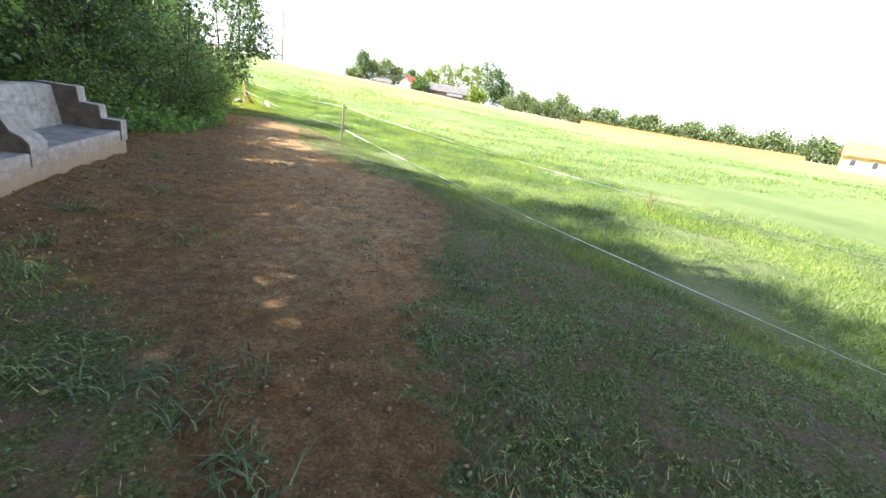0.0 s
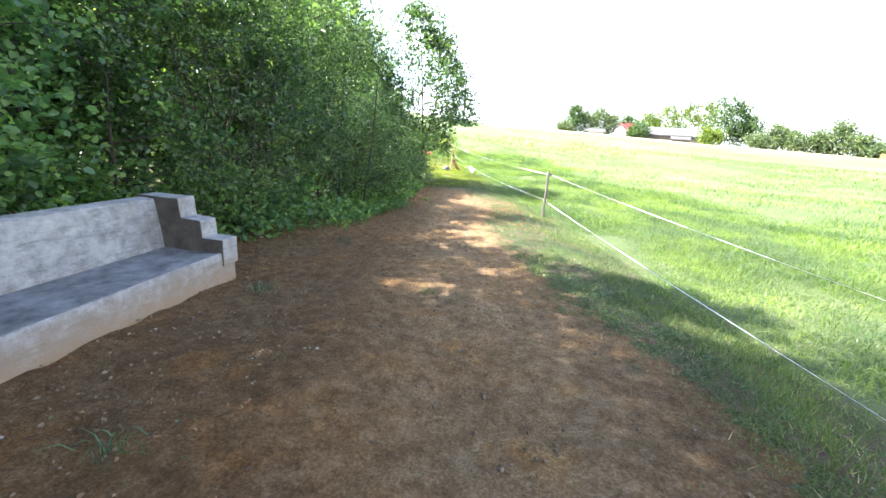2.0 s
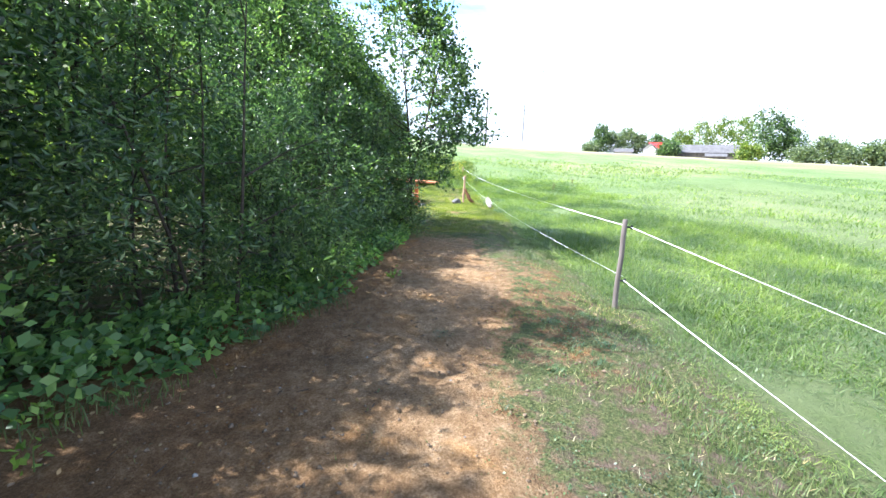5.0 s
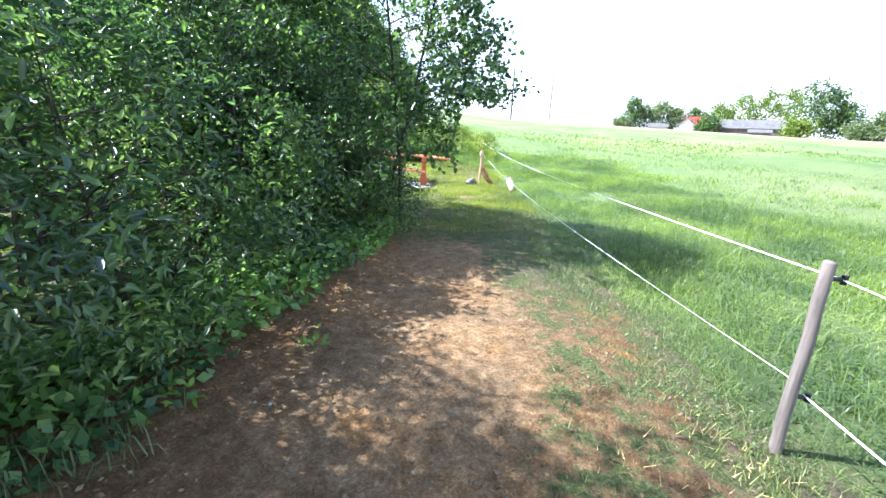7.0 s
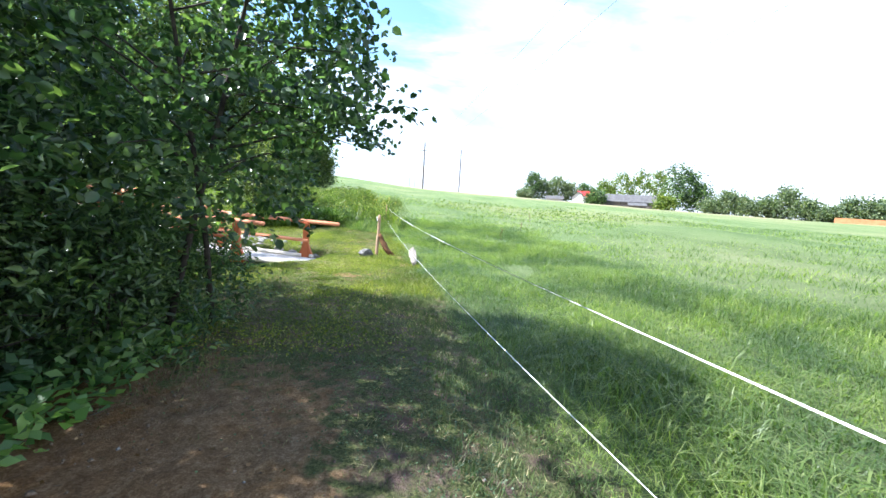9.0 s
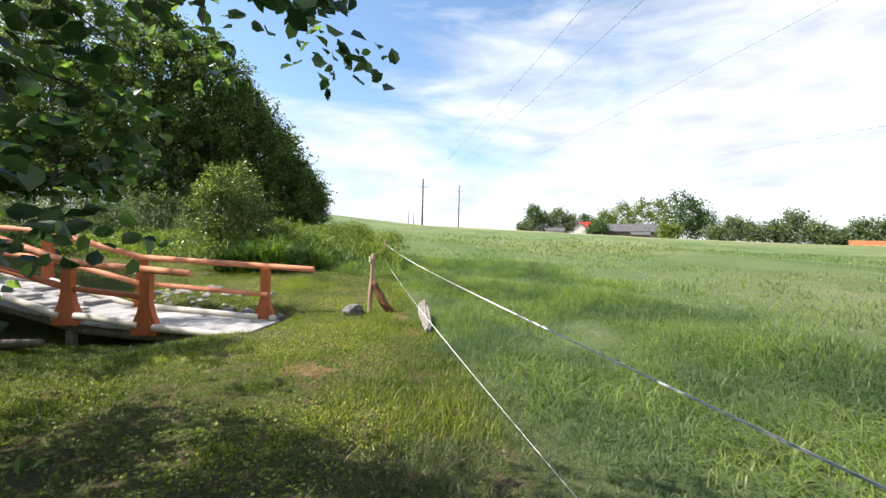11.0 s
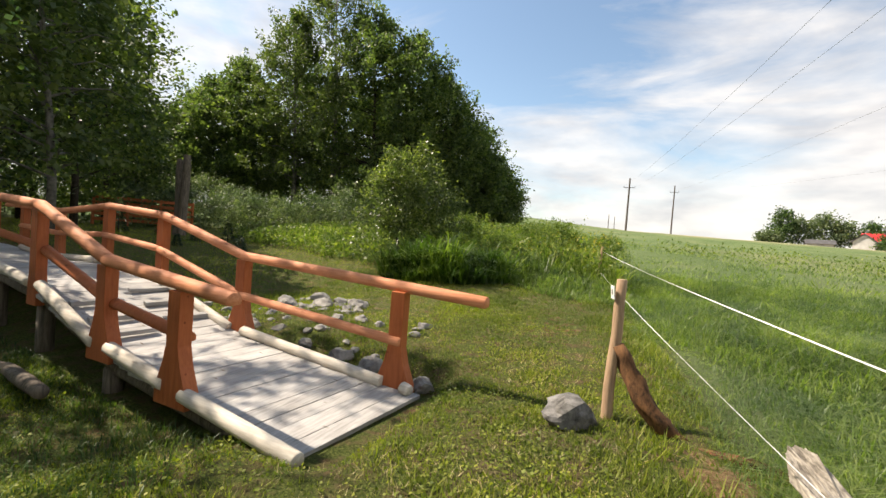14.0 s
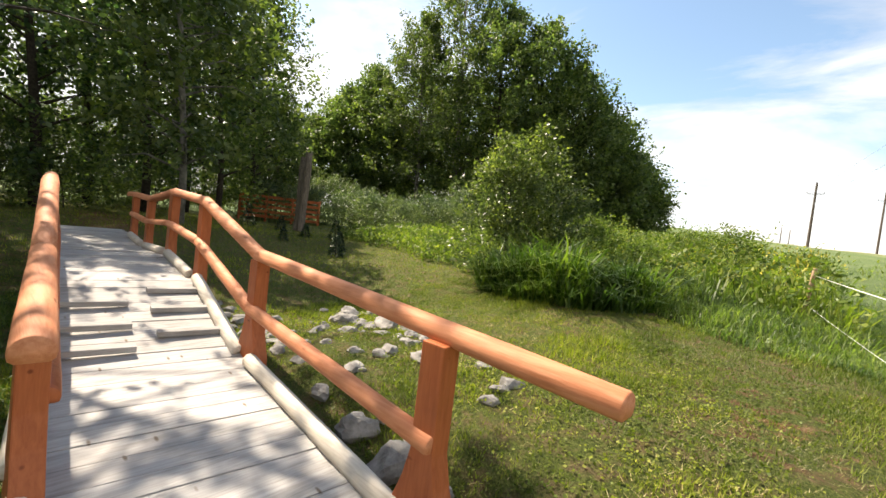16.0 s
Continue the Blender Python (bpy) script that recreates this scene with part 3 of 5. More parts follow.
    return tubes, np.concatenate(pts), np.concatenate(dirs)


def plant(name, x, y, h, spread, label, category, mat, bark, seed, leaf, width=0.5, group="", z=None, crown="crown", seg=6, min_z=None, round_leaf=False, **kw):
    """A tree or bush: an Empty at its foot with trunk, limbs and crown."""
    rng = np.random.RandomState(seed)
    z = float(height(x, y)) - 0.03 if z is None else z
    ob = thing(name, x, y, z, label, category, group)
    tubes, pts, dirs = grow(rng, h, spread, leaf=leaf, **kw)
    stems = kw.get("stems", 1)
    limb_bm = bmesh.new()
    for p, r in tubes:
        if len(p) == 3 and min_z is not None and p[-1][0] > (2.1 - 0.34 * max(0, p[-1][2] - 2.2) if p[-1][2] > 1.75 else 0.7):
            continue
        if len(p) == 7:
            bm = bmesh.new()
            add_tube(bm, p, r, seg)
            part("trunk" if stems == 1 else "stem", bm, bark, ob, smooth_shade=True)
        else:
            add_tube(limb_bm, p, r, 4)
    tagged(part("branchwork", limb_bm, bark, ob), kind="stuff")
    if min_z is not None:
        edge = 2.32 - 0.48 * np.maximum(0, pts[:, 2] - 2.2) - 0.8 * np.maximum(0, 1.75 - pts[:, 2]) + 0.11 * np.sin(9 * pts[:, 2] + 4 * pts[:, 1]) + 0.11 * np.sin(17 * pts[:, 1] - 5 * pts[:, 2]) + rng.normal(size=len(pts)) * 0.05
        # clear of the walked line
        line = np.interp(pts[:, 1] + y, WALK_Y, WALK_X) - x
        clear = (np.abs(pts[:, 0] - line) > 0.85) | (pts[:, 2] > 2.05)
        keep = clear & (pts[:, 2] > min_z) & (pts[:, 0] < edge) & ((pts[:, 0] < 0.55 + 0.2 * np.sin(7 * pts[:, 1])) | (pts[:, 2] > 1.15 + 0.14 * np.sin(8 * pts[:, 1])))
        pts, dirs = pts[keep], dirs[keep]
    part_mesh(crown, leaf_mesh(name + "_leaves", pts, dirs, leaf, width, mat, rng, round_leaf=round_leaf), ob)
    return ob


# ---- woody belt along the path ----
def front_x(y):
    return float(np.interp(y, [-6, -3, -0.6, 0.5, 1.5, 3.4, 5.4, 7.7, 10], [-3.6, -3.2, -2.2, -1.6, -1.1, -0.5, -0.45, -0.55, -0.9]))


def build_belt():
    rng = np.random.RandomState(11)
    kinds = (("willow_bush", L_WILLOW, 0.072, 0.30, "grey-green willow bush with narrow leaves beside the path"),
             ("alder_bush", L_ALDER, 0.058, 0.66, "dark green alder bush with round leaves beside the path"),
             ("maple_bush", L_MAPLE, 0.080, 0.72, "bright green broad-leaved bush beside the path"))
    ys = [-5.6, -4.0, -2.4, -0.9, 0.5, 1.8, 3.1, 4.4, 5.7, 7.0]
    order = [2, 1, 2, 2, 1, 0, 0, 0, 1, 0]
    for i, (y, k) in enumerate(zip(ys, order)):
        name, mat, leaf, width, label = kinds[k]
        x = front_x(y) - 1.15 + (0.2, -0.3)[i % 2] * (y < 2)
        plant(name, x, y, (rng.uniform(3.5, 4.3) if y < 3.5 else 2.4 if y < 5 else rng.uniform(2.7, 2.95)), 1.25, label, "bush", mat, M_BARK, 100 + i, leaf, width, "bushes along the path",
              base=0.04, limbs=30, twigs=7, per=10, up=0.45, stems=5, fill=0.75, shape=0.45, shell=640, clumps=19, foot=0.6 if y < 1.0 else 0.42, round_leaf=True)
    # second rank, taller young trees
    for i, (y, h) in enumerate([(-7.0, 7.5), (-4.8, 7.2), (-2.6, 7.0), (-0.6, 6.4), (1.2, 5.8), (3.2, 6.2), (7.2, 5.0), (8.4, 6.2)]):
        k = (2, 1, 1, 2, 1, 0, 0, 1)[i]
        mat, label = kinds[k][1], ("young willow tree behind the bushes", "young alder tree behind the bushes", "young broad-leaved tree behind the bushes")[k]
        plant("young_tree", front_x(y) - 2.6 - rng.uniform(0, 0.4), y, h, 1.7, label, "tree", mat, M_BARK, 140 + i, 0.088, kinds[k][3], "young trees",
              base=0.10, limbs=40, twigs=12, per=11, up=0.5, stems=2, fill=0.7, shape=0.5, shell=330 if y < 1 else 560, clumps=40, round_leaf=True)
    # third rank, closing the wood; tall behind the bench
    for i, (x, y, h) in enumerate([(-6.3, -12.5, 13), (-6.0, -9.5, 13), (-5.9, -6.6, 13), (-5.7, -5.0, 13), (-5.4, -3.5, 13.5), (-5.3, -1.2, 11.3), (-6.4, 3.0, 7.0), (-6.8, 7.8, 6.2), (-9.5, -3.0, 12), (-9.5, 2.0, 9), (-5.0, -9.0, 11), (-5.3, -7.2, 12), (-5.0, -11.2, 11)]):
        fine = -4.0 < y < 1.5 and x > -7
        plant("wood_tree", x, y, h, 1.9 if fine else 3.0, "tall leafy tree in the dark belt of wood", "tree", L_ALDER if fine else L_DARK, M_BARK, 160 + i, 0.12 if fine else 0.2, 0.7, "belt trees",
              base=0.06, limbs=60 if fine else 40, twigs=16 if fine else 11, per=14 if fine else 9, up=0.5, fill=0.8, shape=0.5, shell=420 if fine else 480 if y < -3 else 280, clumps=50 if fine or y > -3 else 0)


def build_corner_alder():
    plant("alder_tree", -0.95, 8.9, 6.0, 1.9, "alder tree leaning over the path with round dark leaves", "tree", L_ALDER, M_BARK, 201, 0.074, 0.78,
          base=0.20, limbs=72, twigs=20, per=11, up=0.35, droop=0.14, stems=2, lean=(0.02, 0.02), skew=(0.50, 0.0), fill=0.6, shape=0.5, shell=420, low=0.18, min_z=0.55, round_leaf=True)
    plant("willow_bush", -1.75, 8.7, 3.0, 0.95, "grey-green willow bush at the foot of the alder", "bush", L_WILLOW, M_BARK, 202, 0.085, 0.42, "bushes along the path",
          base=0.04, limbs=32, twigs=11, per=12, up=0.45, stems=4, fill=0.6, shape=0.45, shell=520, clumps=40, round_leaf=True)


build_belt()
build_corner_alder()
plant("willow_bush", -0.95, 8.3, 1.2, 0.62, "low grey-green willow bush reaching towards the path", "bush", L_WILLOW, M_BARK, 218, 0.075, 0.34, "bushes along the path",
      base=0.1, limbs=26, twigs=8, per=10, up=0.45, stems=4, fill=0.7, shape=0.45, shell=190, clumps=26, low=0.0, round_leaf=True)
plant("willow_bush", -1.25, 9.5, 0.95, 0.72, "low grey-green willow bush under the alder", "bush", L_WILLOW, M_BARK, 219, 0.075, 0.34, "bushes along the path",
      base=0.1, limbs=26, twigs=9, per=11, up=0.45, stems=4, fill=0.7, shape=0.45, shell=240, clumps=24, low=0.0, round_leaf=True)
plant("alder_tree", -4.9, 13.4, 4.6, 0.95, "young alder shading the lawn beside the footbridge", "tree", L_ALDER, M_BARK, 216, 0.10, 0.75,
      base=0.4, limbs=22, twigs=9, per=9, up=0.45, stems=1, fill=0.65, shape=0.5, shell=50, low=0.45, clumps=14)
plant("alder_tree", -9.4, 13.7, 9.2, 2.3, "alder leaning towards the footbridge with dark leaves", "tree", L_ALDER, M_BARK, 217, 0.12, 0.75,
      base=0.4, limbs=44, twigs=9, per=9, up=0.4, stems=1, fill=0.7, shape=0.5, lean=(0, 0.30), shell=0)
plant("alder_tree", -3.0, 10.0, 5.6, 1.8, "young alder standing back from the path", "tree", L_ALDER, M_BARK, 215, 0.09, 0.75,
      base=0.08, limbs=44, twigs=14, per=12, up=0.45, stems=2, fill=0.65, shape=0.5, shell=420)

# ---- far woods ----


def build_far_woods():
    def at(az, d):
        return -0.435 + d * math.sin(radians(az)), 14.986 + d * math.cos(radians(az))
    # az, distance, top angle, spread, kind
    rows = [(-42, 33, 31.5, 4.6, 0), (-47, 34, 27, 3.6, 0), (-36.5, 31, 28.5, 4.2, 1), (-31, 31, 27, 4.0, 1), (-26.5, 32, 22.5, 3.9, 1), (-22.5, 33, 16.5, 3.6, 1),
            (-19.5, 34, 12.5, 2.8, 1), (-16.9, 35, 9.4, 1.8, 0), (-52.5, 38, 19.5, 3.6, 2), (-56, 40, 17, 3.4, 2), (-59.5, 41, 12.5, 3.2, 2),
            (-46, 40, 20, 4.4, 1), (-40, 40, 20, 4.4, 1), (-34.5, 39, 19, 4.2, 1), (-29, 39, 16, 4.2, 1), (-50.5, 41, 15, 3.6, 1)]
    for i, (az, d, el, sp, k) in enumerate(rows):
        x, y = at(az, d)
        z = float(height(x, y)) - 0.1
        h = 1.74 + d * math.tan(radians(el)) - z
        name, mat, bark, label = (("birch_tree", L_BIRCH, M_BIRCH, "tall birch with airy grey-green crown"), ("alder_tree", L_DARK, M_BARK, "dark green alder with dense crown at the wood's edge"), ("maple_tree", L_DARK, M_BARK, "round-crowned broad-leaved tree in the wood"))[k]
        plant(name, x, y, h, sp, label, "tree", mat, bark, 300 + i, 0.23 if k else 0.20, 0.72, "trees of the far grove", z=z,
              base=0.12 if k == 1 else 0.2, limbs=62, twigs=15, per=16, up=0.5, droop=0.15 if k == 0 else 0.0, fill=0.75, shape=0.55, shell=330, low=0.12 if k == 1 else 0.2, clumps=95)
    # left wood beyond the bridge
    left = [(-64.5, 30, 14, 1.8, 0), (-67.5, 29, 22, 2.4, 0), (-68, 26, 27, 3.2, 1), (-71.5, 21, 27, 3.0, 1), (-75, 25, 30, 3.4, 1), (-79, 20, 33, 3.0, 2), (-84, 24, 34, 3.4, 1),
            (-88, 18, 36, 3.0, 2), (-94, 21, 36, 3.3, 1), (-101, 17, 36, 3.0, 1), (-73, 33, 22, 3.6, 1), (-82, 33, 25, 3.8, 1), (-68.5, 36, 13, 2.8, 1), (-75.5, 14.5, 31, 2.2, 0), (-107, 20, 34, 3.2, 1), (-91, 27, 30, 3.6, 1)]
    for i, (az, d, el, sp, k) in enumerate(left):
        x, y = at(az, d)
        z = float(height(x, y)) - 0.1
        h = 1.74 + d * math.tan(radians(el)) - z
        name, mat, bark, label = (("birch_tree", L_BIRCH, M_BIRCH, "birch with hanging twigs at the wood's edge"), ("alder_tree", L_DARK, M_BARK, "dark shady tree of the wood beyond the bridge"), ("maple_tree", L_ALDER, M_BARK, "broad-leaved tree of the wood beyond the bridge"))[k]
        plant(name, x, y, h, sp, label, "tree", mat, bark, 340 + i, 0.20, 0.7, "trees beyond the bridge", z=z,
              base=0.16, limbs=46, twigs=10, per=13, up=0.45, droop=0.2 if k == 0 else 0.0, fill=0.75, shape=0.5, shell=40 if d < 15 else 210, low=0.35 if d < 15 else 0.05, clumps=50)
    # undergrowth at the foot of the trees
    low = [(-63, 33, 6.0, 0), (-58.0, 32, 6.0, 0), (-54.0, 28, 5.0, 0), (-50.5, 24, 3.4, 0), (-46.5, 23, 3.0, 0), (-43, 23, 4.2, 0), (-39.5, 24, 6.0, 0), (-35.5, 25, 5.5, 1), (-29, 27, 6, 1), (-24, 28, 5.5, 1),
           (-67, 29, 5, 1), (-72, 29, 5, 1), (-77, 26, 5, 1), (-82, 24, 6, 1), (-86, 20, 7, 1), (-90, 18, 8, 1), (-95, 19, 8, 1), (-100, 18, 8, 1), (-80, 30, 7, 1), (-88, 27, 7, 1),
           (-61, 40, 6.5, 1), (-57, 39, 6.5, 1), (-53, 38, 6.5, 1), (-49, 36, 6.5, 1), (-45, 35, 6.5, 1), (-41, 34, 6.5, 1), (-37, 34, 6.5, 1), (-33, 34, 6, 1), (-55, 25, 3.2, 0), (-60, 27, 3.6, 0), (-64, 26, 3.4, 0),
           (-66, 38, 9, 1), (-70, 38, 10, 1), (-74, 38, 10, 1), (-78, 38, 10, 1), (-82, 37, 10, 1), (-86, 35, 10, 1), (-90, 33, 10, 1), (-95, 30, 11, 1), (-84.5, 29, 9, 1), (-76, 31, 9, 1)]
    for i, (az, d, el, k) in enumerate(low):
        x, y = at(az, d)
        z = float(height(x, y)) - 0.05
        h = max(1.2, 1.74 + d * math.tan(radians(el)) - z)
        plant("willow_shrub", x, y, h, 1.5 if d < 33 else 2.2, ("grey-leaved willow shrub before the wood", "dark shrub under the trees")[k], "bush", (L_GREY, L_DARK)[k], M_BARK, 380 + i, 0.15, 0.4, "undergrowth", z=z,
              base=0.04, limbs=26, twigs=8, per=10, up=0.6, stems=4, fill=0.6, shape=0.4, shell=190, clumps=26)
    # the round bush in the clearing
    plant("sallow_bush", -6.0, 24.1, 3.5, 1.1, "round sallow bush standing alone in the clearing", "bush", L_SALLOW, M_BARK, 420, 0.095, 0.6,
          base=0.03, limbs=56, twigs=15, per=12, up=0.7, stems=6, fill=0.65, shape=0.4, shell=560, clumps=30, foot=0.95)
    # spruce far off
    x, y = at(-14.2, 70)
    build_fir(x, y, 5.6, 1.5, "small dark spruce on the rise beyond the grove", 900)


def build_fir(x, y, h, r, label, n, seed=5, group=""):
    rng = np.random.RandomState(seed)
    z = float(height(x, y)) - 0.03
    ob = thing("spruce", x, y, z, label, "tree", group)
    bm = bmesh.new()
    add_tube(bm, [(0, 0, 0), (0, 0, h * 0.5), (0, 0, h)], [0.03 * h, 0.018 * h, 0.004 * h], 6)
    part("trunk", bm, M_BARK, ob)
    t = rng.uniform(0.05, 1, n) ** 1.2
    a = rng.uniform(0, 6.283, n)
    lay = 1 - 0.25 * np.abs(np.sin(t * 26))
    rad = r * (1 - t) * lay * rng.uniform(0.15, 1, n) ** 0.5
    pts = np.stack([np.cos(a) * rad, np.sin(a) * rad, t * h - 0.12 * rad], 1)
    dirs = np.stack([np.cos(a), np.sin(a), rng.uniform(-0.5, 0.3, n)], 1)
    part_mesh("crown", leaf_mesh("spruce_needles", pts, dirs, 0.14 * r + 0.06, 0.3, L_FIR, rng), ob)
    return ob


build_far_woods()

# ---- grass ----


def scatter(rng, n, x0, x1, y0, y1):
    return rng.uniform(x0, x1, n), rng.uniform(y0, y1, n)


def stuff(name, me, label, category):
    return tagged(new(name, me), label, category, kind="stuff")


def ground_points(x, y, sink=0.01):
    return np.stack([x, y, height(x, y) - sink], 1)


def on_deck(x, y):
    return (x < -1.30) & (x > -12.5) & (y > 15.14 - 0.08 * (x + 3.0)) & (y < 16.66 - 0.06 * (x + 1.75))


def build_grass():
    rng = np.random.RandomState(21)
    # worn turf beside the path and lawn by the bridge
    x, y = scatter(rng, 1050000, -6.0, 4.5, -9.6, 22.0)
    keep = (x < fence_x(y) + 0.3) & ~on_deck(x, y)
    patch = 0.5 + 0.5 * lumps(x, y, 3.0, 31)
    fade = 1 - dirt_mask(x, y)
    tuft = 0.5 + 0.5 * lumps(x, y, 9.0, 32)
    dens = np.clip(fade * (0.35 + 0.7 * patch) + 0.10 * (tuft > 0.78) * (y < 2), 0, 1) ** 1.3
    dens = dens * np.where(y > 9, 0.9, np.where(y < 1, 1.0, 0.7))
    bushes = np.interp(y, [-6, -3, -0.6, 0.5, 1.5, 3.4, 5.4, 7.7, 10, 10.2], [-3.6, -3.2, -2.2, -1.6, -1.1, -0.5, -0.45, -0.55, -0.9, -99])
    keep &= (rng.uniform(0, 1, len(x)) < dens) & (x > bushes - 0.3)
    x, y = x[keep], y[keep]
    h = np.where(y < 8.8, 0.03, 0.04 + 0.022 * lumps(x, y, 8.0, 34)) + 0.04 * np.clip(lumps(x, y, 2.2, 33), 0, 1) + 0.03 * (x > fence_x(y) - 0.6)
    v = y + 0.8 * lumps(x, y, 1.5, 39) < 11.0
    stuff("verge_grass", blade_mesh("verge_grass", ground_points(x[v], y[v]), h[v], 0.0065, L_VERGE, rng, 1.1, False), "short worn grey-green turf beside the path", "grass")
    stuff("lawn_grass", blade_mesh("lawn_grass", ground_points(x[~v], y[~v]), h[~v], 0.011, L_LAWN, rng, 1.1, False), "short mown yellow-green turf by the bridge", "grass")
    # dry stalks lying in the turf
    x, y = scatter(rng, 170000, -5.0, 4.0, -9.6, 21.0)
    keep = (x < fence_x(y) + 0.2) & ~on_deck(x, y) & (rng.uniform(0, 1, len(x)) < (1 - dirt_mask(x, y)) * (0.25 + 0.75 * (lumps(x, y, 1.6, 35) > 0.25)) * np.where(y < 8.8, 0.5, 1.0))
    x, y = x[keep], y[keep]
    stuff("dry_grass", blade_mesh("dry_grass", ground_points(x, y, 0.0), 0.03, 0.006, L_STRAW, rng, 2.6, False), "cut dry straw scattered in the short turf", "grass")
    # clover and plantain leaves among the blades
    x, y = scatter(rng, 150000, -5.5, 3.0, 8.5, 20.5)
    keep = (x < fence_x(y) + 0.1) & ~on_deck(x, y) & (rng.uniform(0, 1, len(x)) < (1 - dirt_mask(x, y)) * (0.35 + 0.6 * lumps(x, y, 1.8, 36)))
    p = ground_points(x[keep], y[keep], -0.02)
    p[:, 2] += rng.uniform(0, 0.025, len(p))
    stuff("clover", leaf_mesh("clover", p, rng.normal(size=p.shape) * np.array([1, 1, 0.25]), 0.024, 0.85, L_LAWN, rng), "clover and small broad leaves in the lawn", "clover")
    # matted clover and knotweed on the worn verge
    x, y = scatter(rng, 400000, -2.6, 4.2, -9.6, 8.6)
    keep = (x < fence_x(y) + 0.15) & (rng.uniform(0, 1, len(x)) < np.clip(1.05 - dirt_mask(x, y), 0, 1) ** 1.6 * (0.30 + 0.55 * lumps(x, y, 2.6, 47)))
    p = ground_points(x[keep], y[keep], -0.012)
    p[:, 2] += rng.uniform(0, 0.03, len(p))
    stuff("clover", leaf_mesh("verge_clover", p, rng.normal(size=p.shape) * np.array([1, 1, 0.3]), 0.015, 0.8, L_TUFT, rng), "matted clover and knotweed on the worn verge", "clover")
    # lawn further round
    x, y = scatter(rng, 90000, -24, -5.5, 12.5, 30.0)
    keep = ~on_deck(x, y) & (rng.uniform(0, 1, len(x)) < np.clip(1.3 - np.hypot(x, y - 15) / 22, 0.25, 1))
    x, y = x[keep], y[keep]
    stuff("lawn_grass", blade_mesh("lawn_far", ground_points(x, y), 0.07, 0.016, L_LAWN, rng, 0.9, False), "mown lawn beyond the bridge", "grass")
    # rank grass on the banks of the hollow by the bridge
    x, y = scatter(rng, 60000, -10.0, -1.0, 12.4, 15.5)
    keep = ~on_deck(x, y) & (rng.uniform(0, 1, len(x)) < smooth(-x, 1.2, 3.5) * smooth(y, 12.6, 13.8) * (0.35 + 0.65 * (lumps(x, y, 2.0, 37) > -0.1)))
    x, y = x[keep], y[keep]
    stuff("bank_grass", blade_mesh("bank_grass", ground_points(x, y), 0.08 + 0.05 * lumps(x, y, 1.5, 38), 0.008, L_SEDGE, rng, 1.0), "rank dark grass on the bank beside the footbridge", "grass")
    # tall meadow grass past the tape
    x, y = scatter(rng, 290000, 1.0, 10.5, -10.0, 30.0)
    x = fence_x(y) + rng.uniform(0, 1, len(x)) ** 1.25 * 8.5 + 0.05
    keep = rng.uniform(0, 1, len(x)) < (0.62 + 0.38 * (0.5 + 0.5 * lumps(x, y, 2.2, 41))) * (1 - smooth(x - fence_x(y) + 1.2 * lumps(x, y, 0.9, 46), 5.0, 9.0)) * (1 - smooth(y, 24, 30))
    x, y = x[keep], y[keep]
    off = x - fence_x(y) + 0.25 * lumps(x, y, 2.5, 45)
    x, y, off = x[off > 0.05], y[off > 0.05], off[off > 0.05]
    h = (0.07 + 0.17 * smooth(off, 0.0, 1.1)) * (0.8 + 0.45 * lumps(x, y, 1.1, 42)) * np.interp(y, [-10, 4, 9, 30], [0.65, 0.75, 1.2, 1.25])
    stuff("meadow_grass", blade_mesh("meadow_grass", ground_points(x, y), np.maximum(h, 0.06), 0.006 + 0.005 * smooth(off, 0.0, 1.5), L_MEADOW, rng, 1.9), "tall lush green meadow grass beyond the fence tape", "grass")
    # middle distance
    a = rng.uniform(radians(-28), radians(100), 150000)
    d = 7 + 52 * rng.uniform(0, 1, len(a)) ** 1.6
    x, y = 2 + d * np.sin(a), 4 + d * np.cos(a)
    keep = (x > fence_x(y) + 2.5 + 2.5 * rng.uniform(0, 1, len(x))) | (y > 27 + 5 * rng.uniform(0, 1, len(x)))
    keep &= rng.uniform(0, 1, len(x)) < 0.45 + 0.4 * lumps(x, y, 1.1, 43)
    x, y, d = x[keep], y[keep], d[keep]
    h = 0.15 * (0.8 + 0.4 * lumps(x, y, 0.9, 44)) + 0.001 * d
    stuff("meadow_grass", blade_mesh("meadow_mid", ground_points(x, y), np.maximum(h, 0.1), 0.016 + 0.0009 * d, L_MEADOW, rng, 1.6, False), "rough meadow grass on the open field", "grass")


build_grass()

# ---- footbridge ----
DECK_X = [-13.0, -11.0, -9.3, -7.55, -5.95, -4.1, -1.0]
DECK_Z = [0.93, 0.90, 0.84, 0.92, 0.81, 0.37, 0.19]


def deck_z(x):
    return float(np.interp(x, DECK_X, DECK_Z))


def side_y(x, right):
    return 16.54 - 0.06 * (x + 1.75) if right else 15.17 - 0.08 * (x + 3.03)


def half_log(bm, a, b, r, flat=0.45, seg=14, rng=None):
    """A log flattened below, from a to b, with slightly rounded ends."""
    a, b = Vector(a), Vector(b)
    d = (b - a).normalized()
    n = 6
    pts = [a, a + d * 0.012] + [a.lerp(b, i / n) for i in range(1, n)] + [b - d * 0.012, b]
    k = [1 + (rng.uniform(-0.035, 0.035) if rng else 0) for _ in pts]
    rad = [r * 0.9] + [r * k[i] for i in range(1, len(pts) - 1)] + [r * 0.9]
    add_tube(bm, pts, rad, seg, flat)


